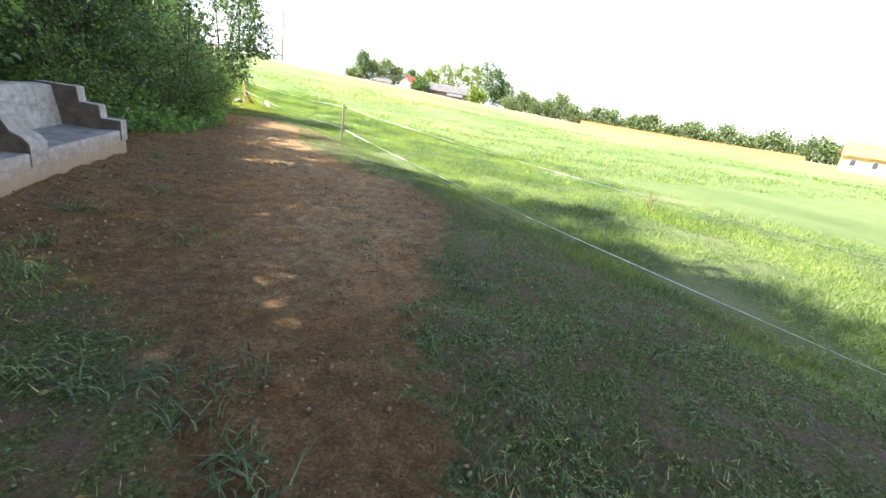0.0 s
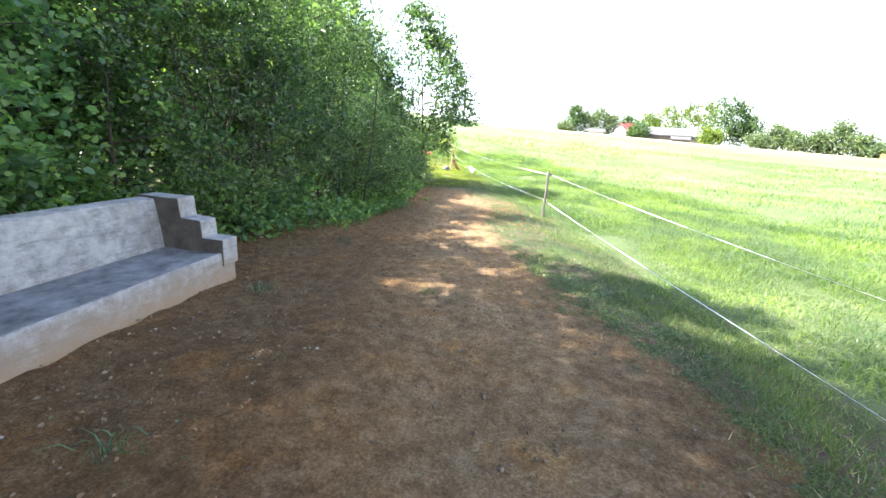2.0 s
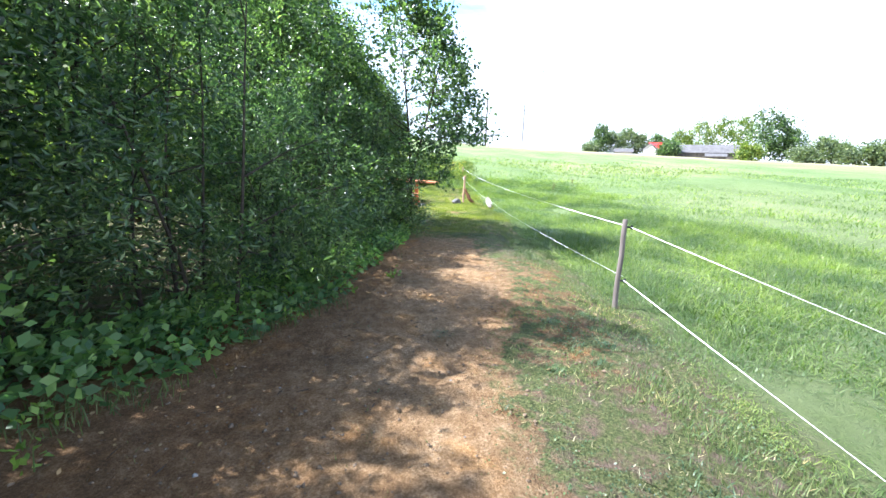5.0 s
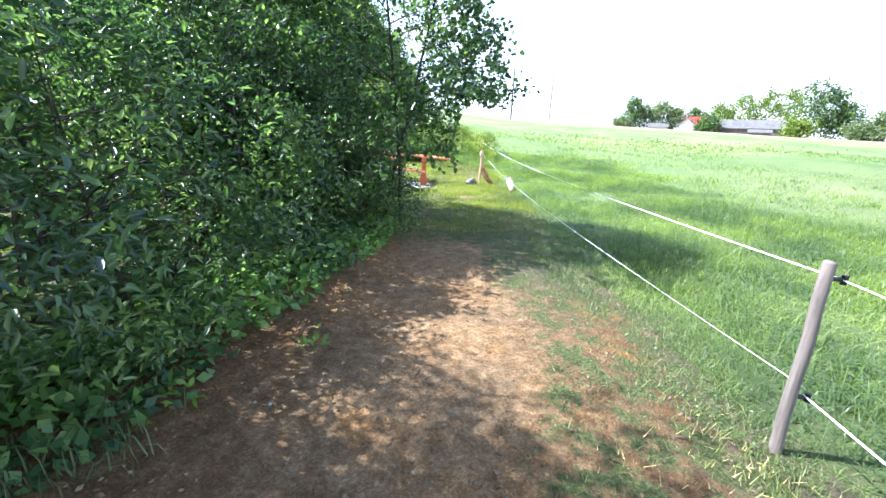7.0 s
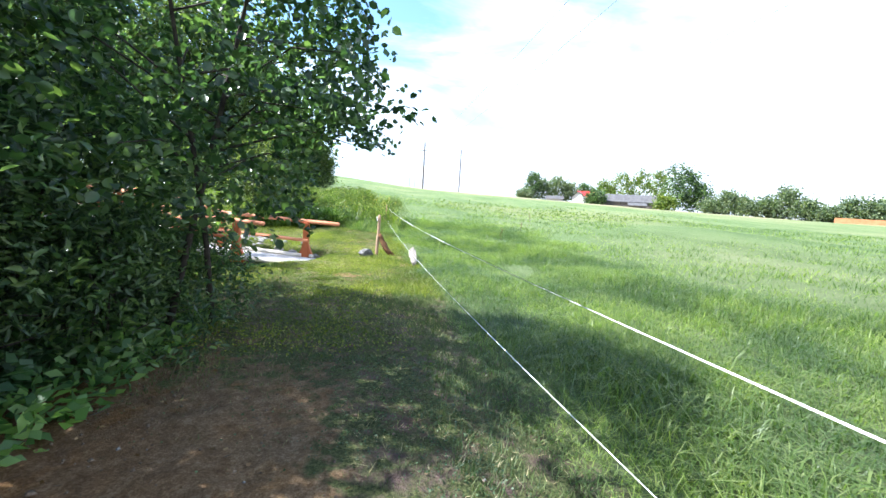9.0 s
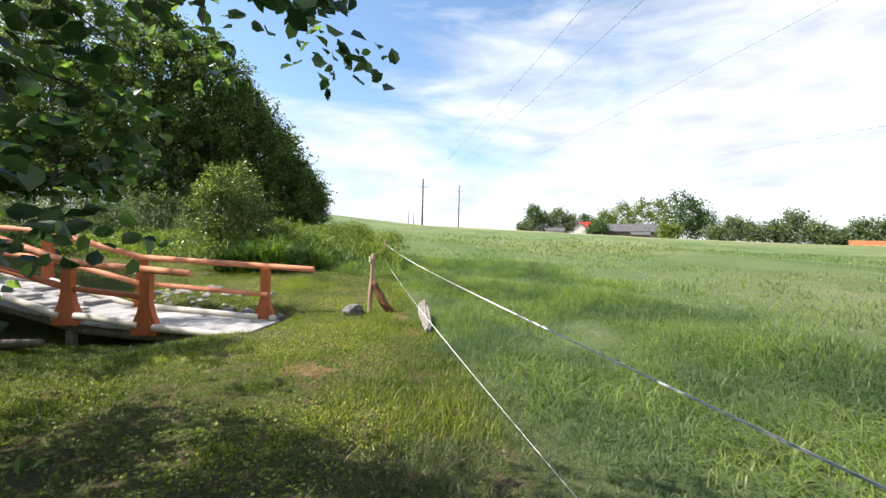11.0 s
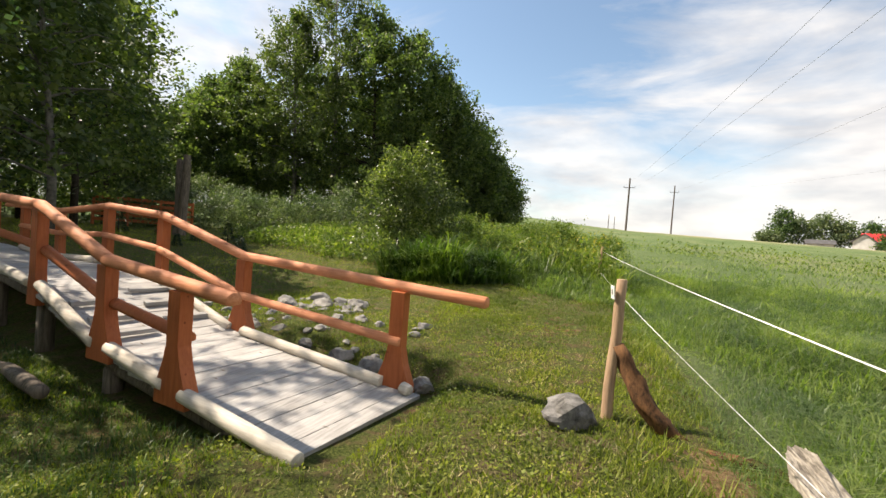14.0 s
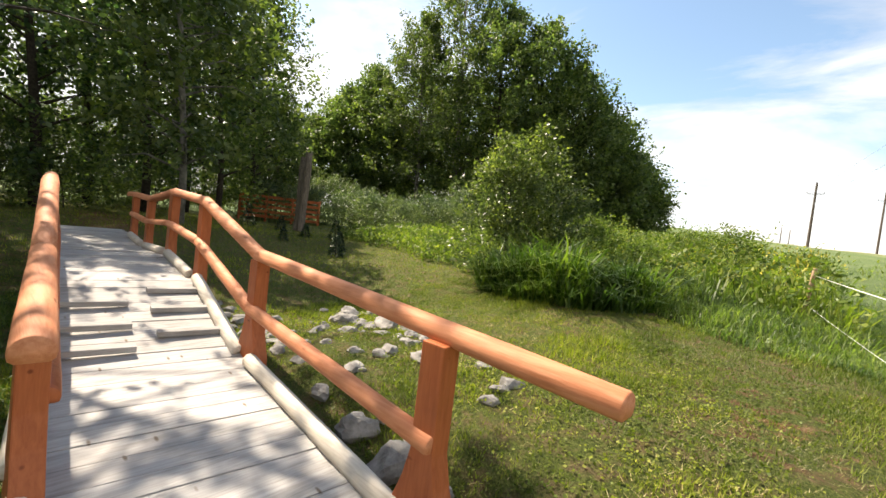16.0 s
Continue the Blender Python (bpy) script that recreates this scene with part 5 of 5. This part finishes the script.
def build_herbs():
    rng = np.random.RandomState(77)
    # sedge at the foot of the sallow
    a = rng.uniform(0, 6.283, 3800)
    r = rng.uniform(0, 1, 3800) ** 0.5
    x, y = -3.75 + 1.6 * r * np.cos(a), 22.1 + 0.95 * r * np.sin(a) + 0.25 * np.cos(a)
    stuff("sedge", blade_mesh("sedge", ground_points(x, y), 0.72 + 0.4 * lumps(x, y, 2.9, 71), 0.032, L_SEDGE, rng, 1.5), "long arching dark green sedge before the bush", "sedge")
    # rank grass where the lawn meets the weeds
    n = 26000
    x, y = rng.uniform(-4.5, 0.8, n), rng.uniform(20.6, 27.5, n)
    edge = 21.9 + 0.35 * lumps(x, y, 1.6, 72) - 0.25 * (x + 1.5)
    keep = (y > edge) & (x < fence_x(y) + 0.5) & ((x > -2.6) | (y > 23.6))
    x, y, edge = x[keep], y[keep], edge[keep]
    stuff("rank_grass", blade_mesh("rank_grass", ground_points(x, y), 0.14 + 0.22 * smooth(y - edge, 0.0, 1.2) * (1 + 0.4 * lumps(x, y, 1.9, 73)), 0.014, L_MEADOW, rng, 1.3), "lush green grass where the lawn meets the weeds", "grass")
    # bright herb bank between lawn and wood
    n = 30000
    x, y = rng.uniform(-15, -6.0, n), rng.uniform(22.6, 33, n)
    keep = (y > 22.9 + 0.16 * np.abs(x + 6) + 0.5 * lumps(x, y, 1.2, 61)) & ((x < -6.6) | (y > 24.5))
    x, y = x[keep], y[keep]
    p = ground_points(x, y, 0)
    p[:, 2] += rng.uniform(0.05, 1, len(x)) * (0.42 + 0.2 * lumps(x, y, 1.3, 62)) + 0.03 * (y - 23)
    stuff("herb_bank", leaf_mesh("herb_bank", p, rng.normal(size=p.shape) + np.array([0, 0, 0.5]), 0.125, 0.5, L_WEED, rng), "bright green broad-leaved herbs before the wood", "herbs")
    # tall weeds on the rise
    n = 32000
    x, y = rng.uniform(-9.5, 1.2, n), rng.uniform(23.2, 44, n)
    keep = (x > -4.6 - 0.25 * (y - 23)) & (x < fence_x(y) + 0.6 - 0.05 * (y - 24)) & (rng.uniform(0, 1, n) < 0.35 + 0.65 * (lumps(x, y, 0.9, 63) > -0.1))
    x, y = x[keep], y[keep]
    h = 0.55 + 0.50 * lumps(x, y, 0.8, 64)
    stuff("tall_weeds", blade_mesh("tall_weeds", ground_points(x, y), np.maximum(h, 0.25), 0.026, L_WEED, rng, 1.1), "tall yellow-green weeds on the rise", "weeds")
    k = rng.choice(len(x), 14000)
    p = ground_points(x[k], y[k], 0)
    p[:, 2] += np.maximum(h[k], 0.25) * rng.uniform(0.35, 1.2, 14000)
    warm = (lumps(x[k], y[k], 0.6, 65) > 0.25) & (rng.uniform(0, 1, 14000) < 0.6)
    stuff("weed_leaves", leaf_mesh("weed_leaves", p[~warm], rng.normal(size=p[~warm].shape), 0.13, 0.5, L_WEED, rng), "leafy tops of tall weeds", "weeds")
    stuff("goldenrod", leaf_mesh("goldenrod", p[warm], rng.normal(size=p[warm].shape) * 0.5 + np.array([0, 0, 0.7]), 0.085, 0.4, L_YELLOW, rng), "yellow flowering weeds among the tall grass", "flowers")
    # bushy weed clumps on the rise
    for i, (x, y, h, sp) in enumerate(((-1.7, 26.6, 1.35, 0.85), (-4.2, 25.0, 1.3, 0.75), (-2.9, 27.8, 1.2, 0.9), (-0.5, 29.0, 1.0, 0.7), (-5.2, 26.8, 1.35, 0.8), (-3.0, 24.6, 0.95, 0.6))):
        plant("weed_clump", x, y, h, sp, "bushy yellow-green weeds growing on the rise", "weeds", L_WEED, M_STEM, 450 + i, 0.085, 0.4, "weed clumps",
              base=0.05, limbs=30, twigs=6, per=9, up=0.9, stems=5, fill=0.6, shape=0.4, shell=150, clumps=16, foot=0.6)
    # dark dock and nettle strips in the meadow
    n = 6000
    t = rng.uniform(0, 1, n)
    x = 3.0 + 26 * t ** 1.2 + rng.normal(size=n) * 1.6
    y = 41 + 5 * t + 2.0 * np.sin(9 * t) + rng.normal(size=n) * 2.2
    keep = (lumps(x, y, 0.9, 66) + 0.5 * rng.normal(size=n) > 0.35)
    x, y = x[keep], y[keep]
    p = ground_points(x, y, 0)
    p[:, 2] += rng.uniform(0.05, 1.0, len(x)) * (0.85 + 0.3 * lumps(x, y, 0.6, 67))
    stuff("nettles", leaf_mesh("nettles", p, rng.normal(size=p.shape) + np.array([0, 0, 0.5]), 0.19, 0.45, L_WEED, rng), "dark strip of nettles and docks across the meadow", "herbs")
    # undergrowth along the belt: raspberry and nettle leaves at the path's edge
    n = 15000
    y = rng.uniform(-7.0, 9.6, n)
    fx = np.interp(y, [-6, -3, -0.6, 0.5, 1.5, 3.4, 5.4, 7.7, 10], [-3.6, -3.2, -2.2, -1.6, -1.1, -0.5, -0.45, -0.55, -0.9])
    dpt = rng.uniform(0, 1, n) ** 0.8 * 1.2
    x = fx + 0.12 * lumps(x=y * 0 + 1.0, y=y, scale=3.0, seed=68) + 0.1 - dpt
    top = np.where(y < 1.6, 0.85, 0.22) * (0.35 + 0.65 * np.clip(dpt / 0.5, 0, 1)) * (1 + 0.3 * lumps(x, y, 2.0, 69))
    p = ground_points(x, y, 0)
    p[:, 2] += rng.uniform(0.02, 1.0, n) * top
    stuff("raspberry_leaves", leaf_mesh("raspberry_leaves", p, rng.normal(size=p.shape) * 0.7 + np.array([0.7, 0, 0.1]), 0.10, 0.65, L_MAPLE, rng), "dark green raspberry and nettle leaves edging the path", "herbs")
    # longer grass tufts at that edge
    n = 2600
    y = rng.uniform(-1.2, 9.8, n)
    fx = np.interp(y, [-0.6, 0.5, 1.5, 3.4, 5.4, 7.7, 10], [-2.2, -1.6, -1.1, -0.5, -0.45, -0.55, -0.9])
    x = fx + 0.05 + rng.normal(size=n) * 0.14
    keep = lumps(x, y, 4.0, 70) > 0.1
    stuff("edge_grass", blade_mesh("edge_grass", ground_points(x[keep], y[keep]), 0.17, 0.007, L_VERGE, rng, 0.9), "tufts of longer grass under the bushes", "grass")


build_herbs()

# ---- far farm, poles and wires ----


def polar(az, d, ox=1.27, oy=-2.57):
    return ox + d * math.sin(radians(az)), oy + d * math.cos(radians(az))


def gable_house(name, x, y, z, turn, length, depth, wall_h, roof_h, wall_mat, roof_mat, label, windows=0, chimney=False, category="house"):
    ob = new(name)
    ob.matrix_basis = pose(x, y, z, 0, 0, turn)
    tagged(ob, label, category, "farm buildings")
    bm = bmesh.new()
    add_prism(bm, [(-length / 2, -depth / 2, -1.5), (-length / 2, depth / 2, -1.5), (-length / 2, depth / 2, wall_h), (-length / 2, 0, wall_h + roof_h * 0.96), (-length / 2, -depth / 2, wall_h)], (length, 0, 0))
    part("wall", bm, wall_mat, ob)
    bm = bmesh.new()
    e = 0.5
    add_prism(bm, [(-length / 2 - e, -depth / 2 - e, wall_h - 0.25), (-length / 2 - e, 0, wall_h + roof_h), (-length / 2 - e, depth / 2 + e, wall_h - 0.25), (-length / 2 - e, depth / 2 + e, wall_h - 0.05), (-length / 2 - e, 0, wall_h + roof_h + 0.22), (-length / 2 - e, -depth / 2 - e, wall_h - 0.05)], (length + 2 * e, 0, 0))
    roof = part("roof", bm, roof_mat, ob)
    if chimney:
        bm = bmesh.new()
        add_box(bm, (1.0, -0.4, wall_h + roof_h - 0.6), (1.8, 0.4, wall_h + roof_h + 1.0))
        part("chimney", bm, M_BOARDS, roof)
    for i in range(windows):
        wx = -length / 2 + length * (i + 0.5) / windows
        bm = bmesh.new()
        add_box(bm, (wx - 0.5, -depth / 2 - 0.08, 0.9), (wx + 0.5, -depth / 2 + 0.02, 2.1))
        win = part("window", bm, M_PALEWALL, ob)
        bm = bmesh.new()
        add_box(bm, (wx - 0.38, -depth / 2 - 0.11, 1.0), (wx + 0.38, -depth / 2 - 0.085, 2.0))
        part("pane", bm, M_GLASS, win)
    return ob


def build_far():
    def base(az, d):
        x, y = polar(az, d)
        return x, y, float(height(x, y))

    x, y, z = base(25.2, 196)
    gable_house("barn", x, y, z, -25, 20.5, 8, 2.0, 2.9, M_BOARDS, M_ROOFGREY, "long dark board barn with grey roof far off", category="barn")
    x, y, z = base(26.3, 188)
    gable_house("shed", x, y, z - 0.6, -25, 6.0, 4, 1.5, 0.8, M_BOARDS, M_ROOFGREY, "low dark shed before the barn", category="shed")
    x, y, z = base(20.5, 205)
    gable_house("farmhouse", x, y, z, -12, 7.5, 6.5, 2.6, 2.6, M_BOARDS, M_ROOFRED, "farmhouse with bright red roof far off", 2, True)
    x, y, z = base(19.6, 200)
    gable_house("farmhouse", x, y, z, 62, 5.5, 5.0, 2.4, 2.3, M_PALEWALL, M_ROOFGREY, "pale gabled farmhouse with grey roof", 0)
    x, y, z = base(16.6, 205)
    gable_house("shed", x, y, z - 0.8, -14, 7, 4, 1.6, 1.2, M_PALEWALL, M_ROOFGREY, "low pale shed among the trees", category="shed")
    x, y = 0.15 + 110 * math.sin(radians(70.8)), -8.7 + 110 * math.cos(radians(70.8))
    gable_house("house", x, y, float(height(x, y)), -66, 9, 8, 2.8, 2.2, M_YELLOWWALL, M_ORANGEWALL, "yellow rendered house with orange roof", 3)
    # long low board fence on the field's far edge
    prev = None
    ob = None
    for i, az in enumerate(np.linspace(42.5, 66, 14)):
        d = 150 - 1.2 * i
        x, y = 0.43 + d * math.sin(radians(az)), -7.97 + d * math.cos(radians(az))
        z = float(height(x, y))
        if ob is None:
            ob = thing("board_fence", x, y, z, "long orange-brown board fence along the field's far edge", "fence")
            o = Vector((x, y, z))
        p = Vector((x, y, z)) - o
        if prev is not None:
            side = Vector((0.1, 0.1, 0))
            bm = bmesh.new()
            v = [bm.verts.new(q) for q in (prev + Vector((0, 0, 0.1)), p + Vector((0, 0, 0.1)), p + Vector((0, 0, 1.3)), prev + Vector((0, 0, 1.3)))]
            w = [bm.verts.new(q.co + side) for q in v]
            bm.faces.new(v), bm.faces.new(w[::-1])
            for k in range(4):
                bm.faces.new((v[k], w[k], w[(k + 1) % 4], v[(k + 1) % 4]))
            part("panel", bm, M_ORANGEWALL, ob)
        prev = p
    # trees round the farm
    rows = [(13.7, 210, 5.15, 3.0, 1), (15.1, 215, 4.2, 4.5, 0), (17.0, 216, 4.7, 5.5, 0), (18.2, 218, 4.0, 4.0, 0), (20.3, 222, 3.9, 4.5, 1), (21.4, 190, 2.9, 3.0, 1), (22.5, 225, 4.4, 5.0, 2), (24.3, 225, 5.3, 6.5, 2),
            (26.5, 225, 5.7, 7.0, 2), (28.4, 224, 5.8, 6.5, 2), (30.4, 200, 6.5, 6.5, 1), (31.7, 202, 5.6, 6.5, 1), (29.3, 190, 2.6, 3.0, 2), (32.8, 205, 4.2, 5.0, 1), (12.7, 205, 2.6, 2.0, 0)]
    for az in np.arange(34, 58, 1.6):
        rows.append((az, 190 - (az - 34), 2.75 + 0.8 * math.sin(az * 2.7) + (0.9 if 38 < az < 42 else 0) - 0.035 * (az - 34), 3.2, 0))
    for az in np.arange(58, 74, 2.0):
        rows.append((az, 175, 2.2 + 0.6 * math.sin(az * 1.7), 4.5, 0))
    for i, (az, d, el, sp, k) in enumerate(rows):
        x, y, z = base(az, d)
        h = 2.0 + d * math.tan(radians(el)) - z + 0.3
        plant("farm_tree" if az < 34 else "field_tree", x, y, max(h, 2.0), sp, ("grey-green tree on the far field edge", "dark broad tree beside the far farm", "olive-green tree behind the far barn")[k], "tree", (L_GREY, L_ALDER, L_WEED)[k], M_BARK, 600 + i, 0.75, 0.75, "far trees", z=z - 0.2,
              base=0.03, limbs=24, twigs=9, per=8, up=0.6, fill=0.7, shape=0.4, shell=85)
    # utility poles
    for x, y, zb, zt in ((-0.96, 169.3, 9.9, 27.7), (18.2, 234.9, 13.0, 35.3)):
        ob = thing("utility_pole", x, y, zb - 1.0, "tall dark wooden power pole on the rise", "pole", "power poles")
        h = zt - zb + 1.0
        bm = bmesh.new()
        add_tube(bm, [(0, 0, 0), (0, 0, h)], [0.36, 0.24], 8)
        part("pole", bm, M_UPOLE, ob)
        bm = bmesh.new()
        add_box(bm, (-1.8, -0.09, h - 3.33), (1.8, 0.09, h - 3.18))
        part("crossarm", bm, M_UPOLE, ob)
        for dx in (-1.8, 1.8):
            bm = bmesh.new()
            add_tube(bm, [(dx, 0, h - 3.15), (dx, 0, h - 2.7)], [0.1, 0.07], 6)
            part("insulator", bm, M_UPOLE, ob)
    for x, y, zb, zt in ((-14, 330, 19, 33), (-10.5, 345, 19, 34)):
        ob = thing("utility_pole", x, y, float(height(x, y)) - 1, "slim power pole far behind the rise", "pole", "power poles")
        bm = bmesh.new()
        add_tube(bm, [(0, 0, 0), (0, 0, 15.5)], [0.3, 0.2], 6)
        part("pole", bm, M_UPOLE, ob)

    def wire(a, b, sag):
        a, b = Vector(a), Vector(b)
        ob = new("power_line")
        ob.location = a
        tagged(ob, "thin grey overhead power line above the field", "wire", "power lines")
        bm = bmesh.new()
        add_tube(bm, [(b - a) * (i / 30) + Vector((0, 0, -4 * sag * (i / 30) * (1 - i / 30))) for i in range(31)], [0.014] * 31, 4)
        part("strand", bm, M_WIRE, ob)

    wire((-2.8, 169.3, 24.9), (15.5, -20, 15.5), 2.2)
    wire((0.9, 169.3, 24.9), (18.3, -20, 15.5), 2.2)
    wire((18.2, 234.9, 33), (29.0, -20, 15.5), 2.0)
    wire((40.0, 200, 30), (70.0, -20, 15), 2.0)


build_far()

# ---- small litter on the path ----


def build_litter():
    rng = np.random.RandomState(91)
    # crumbs and clods of earth
    n = 26000
    x, y = rng.uniform(-2.2, 3.2, n), rng.uniform(-9.4, 9.0, n)
    keep = rng.uniform(0, 1, n) < dirt_mask(x, y) * 0.9 + 0.1
    x, y = x[keep], y[keep]
    n = len(x)
    r = 0.003 + 0.015 * rng.uniform(0, 1, n) ** 5
    base = np.array([[1, 0, 0], [0, 1, 0], [-1, 0, 0], [0, -1, 0], [0, 0, 0.7], [0, 0, -0.7]], float)
    v = base[None] * r[:, None, None] * rng.uniform(0.6, 1.5, (n, 6, 1)) + rng.normal(size=(n, 6, 3)) * r[:, None, None] * 0.2
    v = v + ground_points(x, y, -0.002)[:, None, :]
    tri = np.array([[0, 1, 4], [1, 2, 4], [2, 3, 4], [3, 0, 4], [1, 0, 5], [2, 1, 5], [3, 2, 5], [0, 3, 5]])
    f = (np.arange(n)[:, None, None] * 6 + tri[None]).reshape(-1, 3)
    stuff("clods", mesh_from("clods", v.reshape(-1, 3), f, M_CLOD), "crumbs and small clods of brown earth on the path", "soil")
    # pale pebbles
    k = rng.choice(n, 160)
    v2 = base[None] * (0.006 + 0.012 * rng.uniform(0, 1, (160, 1, 1)) ** 2) * rng.uniform(0.7, 1.3, (160, 6, 1)) + ground_points(x[k], y[k], -0.004)[:, None, :]
    f2 = (np.arange(160)[:, None, None] * 6 + tri[None]).reshape(-1, 3)
    stuff("pebbles", mesh_from("pebbles", v2.reshape(-1, 3), f2, M_STONE), "pale pebbles scattered on the path", "pebbles")
    # fallen leaves and twigs, most of them under the bushes
    n = 1700
    y = rng.uniform(-8.5, 9.6, n)
    fx = np.interp(y, [-6, -3, -0.6, 0.5, 1.5, 3.4, 5.4, 7.7, 10], [-1.4, -1.4, -1.6, -1.6, -1.1, -0.5, -0.45, -0.55, -0.9])
    x = fx + rng.exponential(0.55, n) - 0.1
    p = ground_points(x, y, -0.012)
    d = rng.normal(size=p.shape) * np.array([1, 1, 0.15])
    stuff("leaf_litter", leaf_mesh("leaf_litter", p, d, 0.035, 0.55, L_DEADLEAF, rng), "dry brown leaves fallen along the bushes", "leaves")
    n = 260
    x, y = rng.uniform(-1.8, 2.6, n), rng.uniform(-9, 9, n)
    a = rng.uniform(0, 6.283, n)
    d = np.stack([np.cos(a), np.sin(a), rng.uniform(-0.05, 0.05, n)], 1)
    stuff("twigs", leaf_mesh("twigs", ground_points(x, y, -0.012), d, 0.11, 0.07, M_BARK, rng, 0.03), "small dead twigs lying on the path", "twigs")
    # darker, longer tufts in the worn turf near the bench
    cx, cy = rng.uniform(-2.6, 3.6, 3600), rng.uniform(-9.4, 4.0, 3600)
    w = np.where(cy < -4.5, np.where(cx < 0.3, 1.0, 0.40), 0.25) * (1 - 0.95 * dirt_mask(cx, cy)) * (cx < fence_x(cy)) * (0.25 + 0.75 * (lumps(cx, cy, 1.6, 93) > 0.0))
    keep = (rng.uniform(0, 1, 3600) < w) & ~((cx < -1.2) & (cy > -8.2))
    cx, cy = cx[keep], cy[keep]
    x = np.repeat(cx, 34) + rng.normal(size=len(cx) * 34) * 0.055
    y = np.repeat(cy, 34) + rng.normal(size=len(cx) * 34) * 0.055
    stuff("turf_tufts", blade_mesh("turf_tufts", ground_points(x, y), np.where(x < 0.3, 0.095, 0.05), 0.007, L_TUFT, rng, 1.7), "dark green grass tufts in the worn turf", "grass")
    # single young plants on the bare earth at the wood's edge
    for i, (px, py) in enumerate(((-0.62, 3.0), (-0.35, 3.9), (-1.2, 1.2), (-0.95, 2.1), (0.05, 4.6), (-0.9, 0.9))):
        ob = thing("seedling", px, py, float(height(px, py)), "bright green seedling at the edge of the path", "plant", "seedlings")
        q = rng.normal(size=(16, 3)) * np.array([0.05, 0.05, 0.035]) + np.array([0, 0, 0.09])
        bm = bmesh.new()
        add_tube(bm, [(0, 0, -0.02), (0.01, 0, 0.05), (0.005, 0.01, 0.12)], [0.004, 0.003, 0.002], 5)
        part("stem", bm, M_STEM, ob)
        part_mesh("foliage", leaf_mesh("seedling_leaves", q, rng.normal(size=(16, 3)) + np.array([0, 0, 0.4]), 0.065, 0.6, L_FRESH, rng), ob)


build_litter()


def build_stalks():
    rng = random.Random(44)
    for x, y, h in ((7.1, -3.5, 0.42), (7.9, 30.2, 0.75), (4.6, 21.5, 0.6), (6.3, 25.5, 0.55)):
        ob = thing("dead_stalk", x, y, float(height(x, y)), "dry brown dock stalk standing in the meadow", "weed", "dock stalks")
        bm = bmesh.new()
        add_tube(bm, [(0, 0, -0.03), (0.02, 0, h * 0.5), (0.05, 0.01, h)], [0.007, 0.005, 0.003], 5)
        part("stem", bm, M_STALK, ob)
        for i in range(5):
            t = 0.45 + 0.1 * i
            a = rng.uniform(0, 6.28)
            bm = bmesh.new()
            add_tube(bm, [(0.03 * t, 0, h * t), (0.03 * t + 0.06 * math.cos(a), 0.06 * math.sin(a), h * t + 0.09), (0.03 * t + 0.07 * math.cos(a), 0.07 * math.sin(a), h * t + 0.17)], [0.004, 0.008, 0.003], 5, rng=rng, rough=0.3)
            part("seed_spike", bm, M_STALK, ob)


build_stalks()
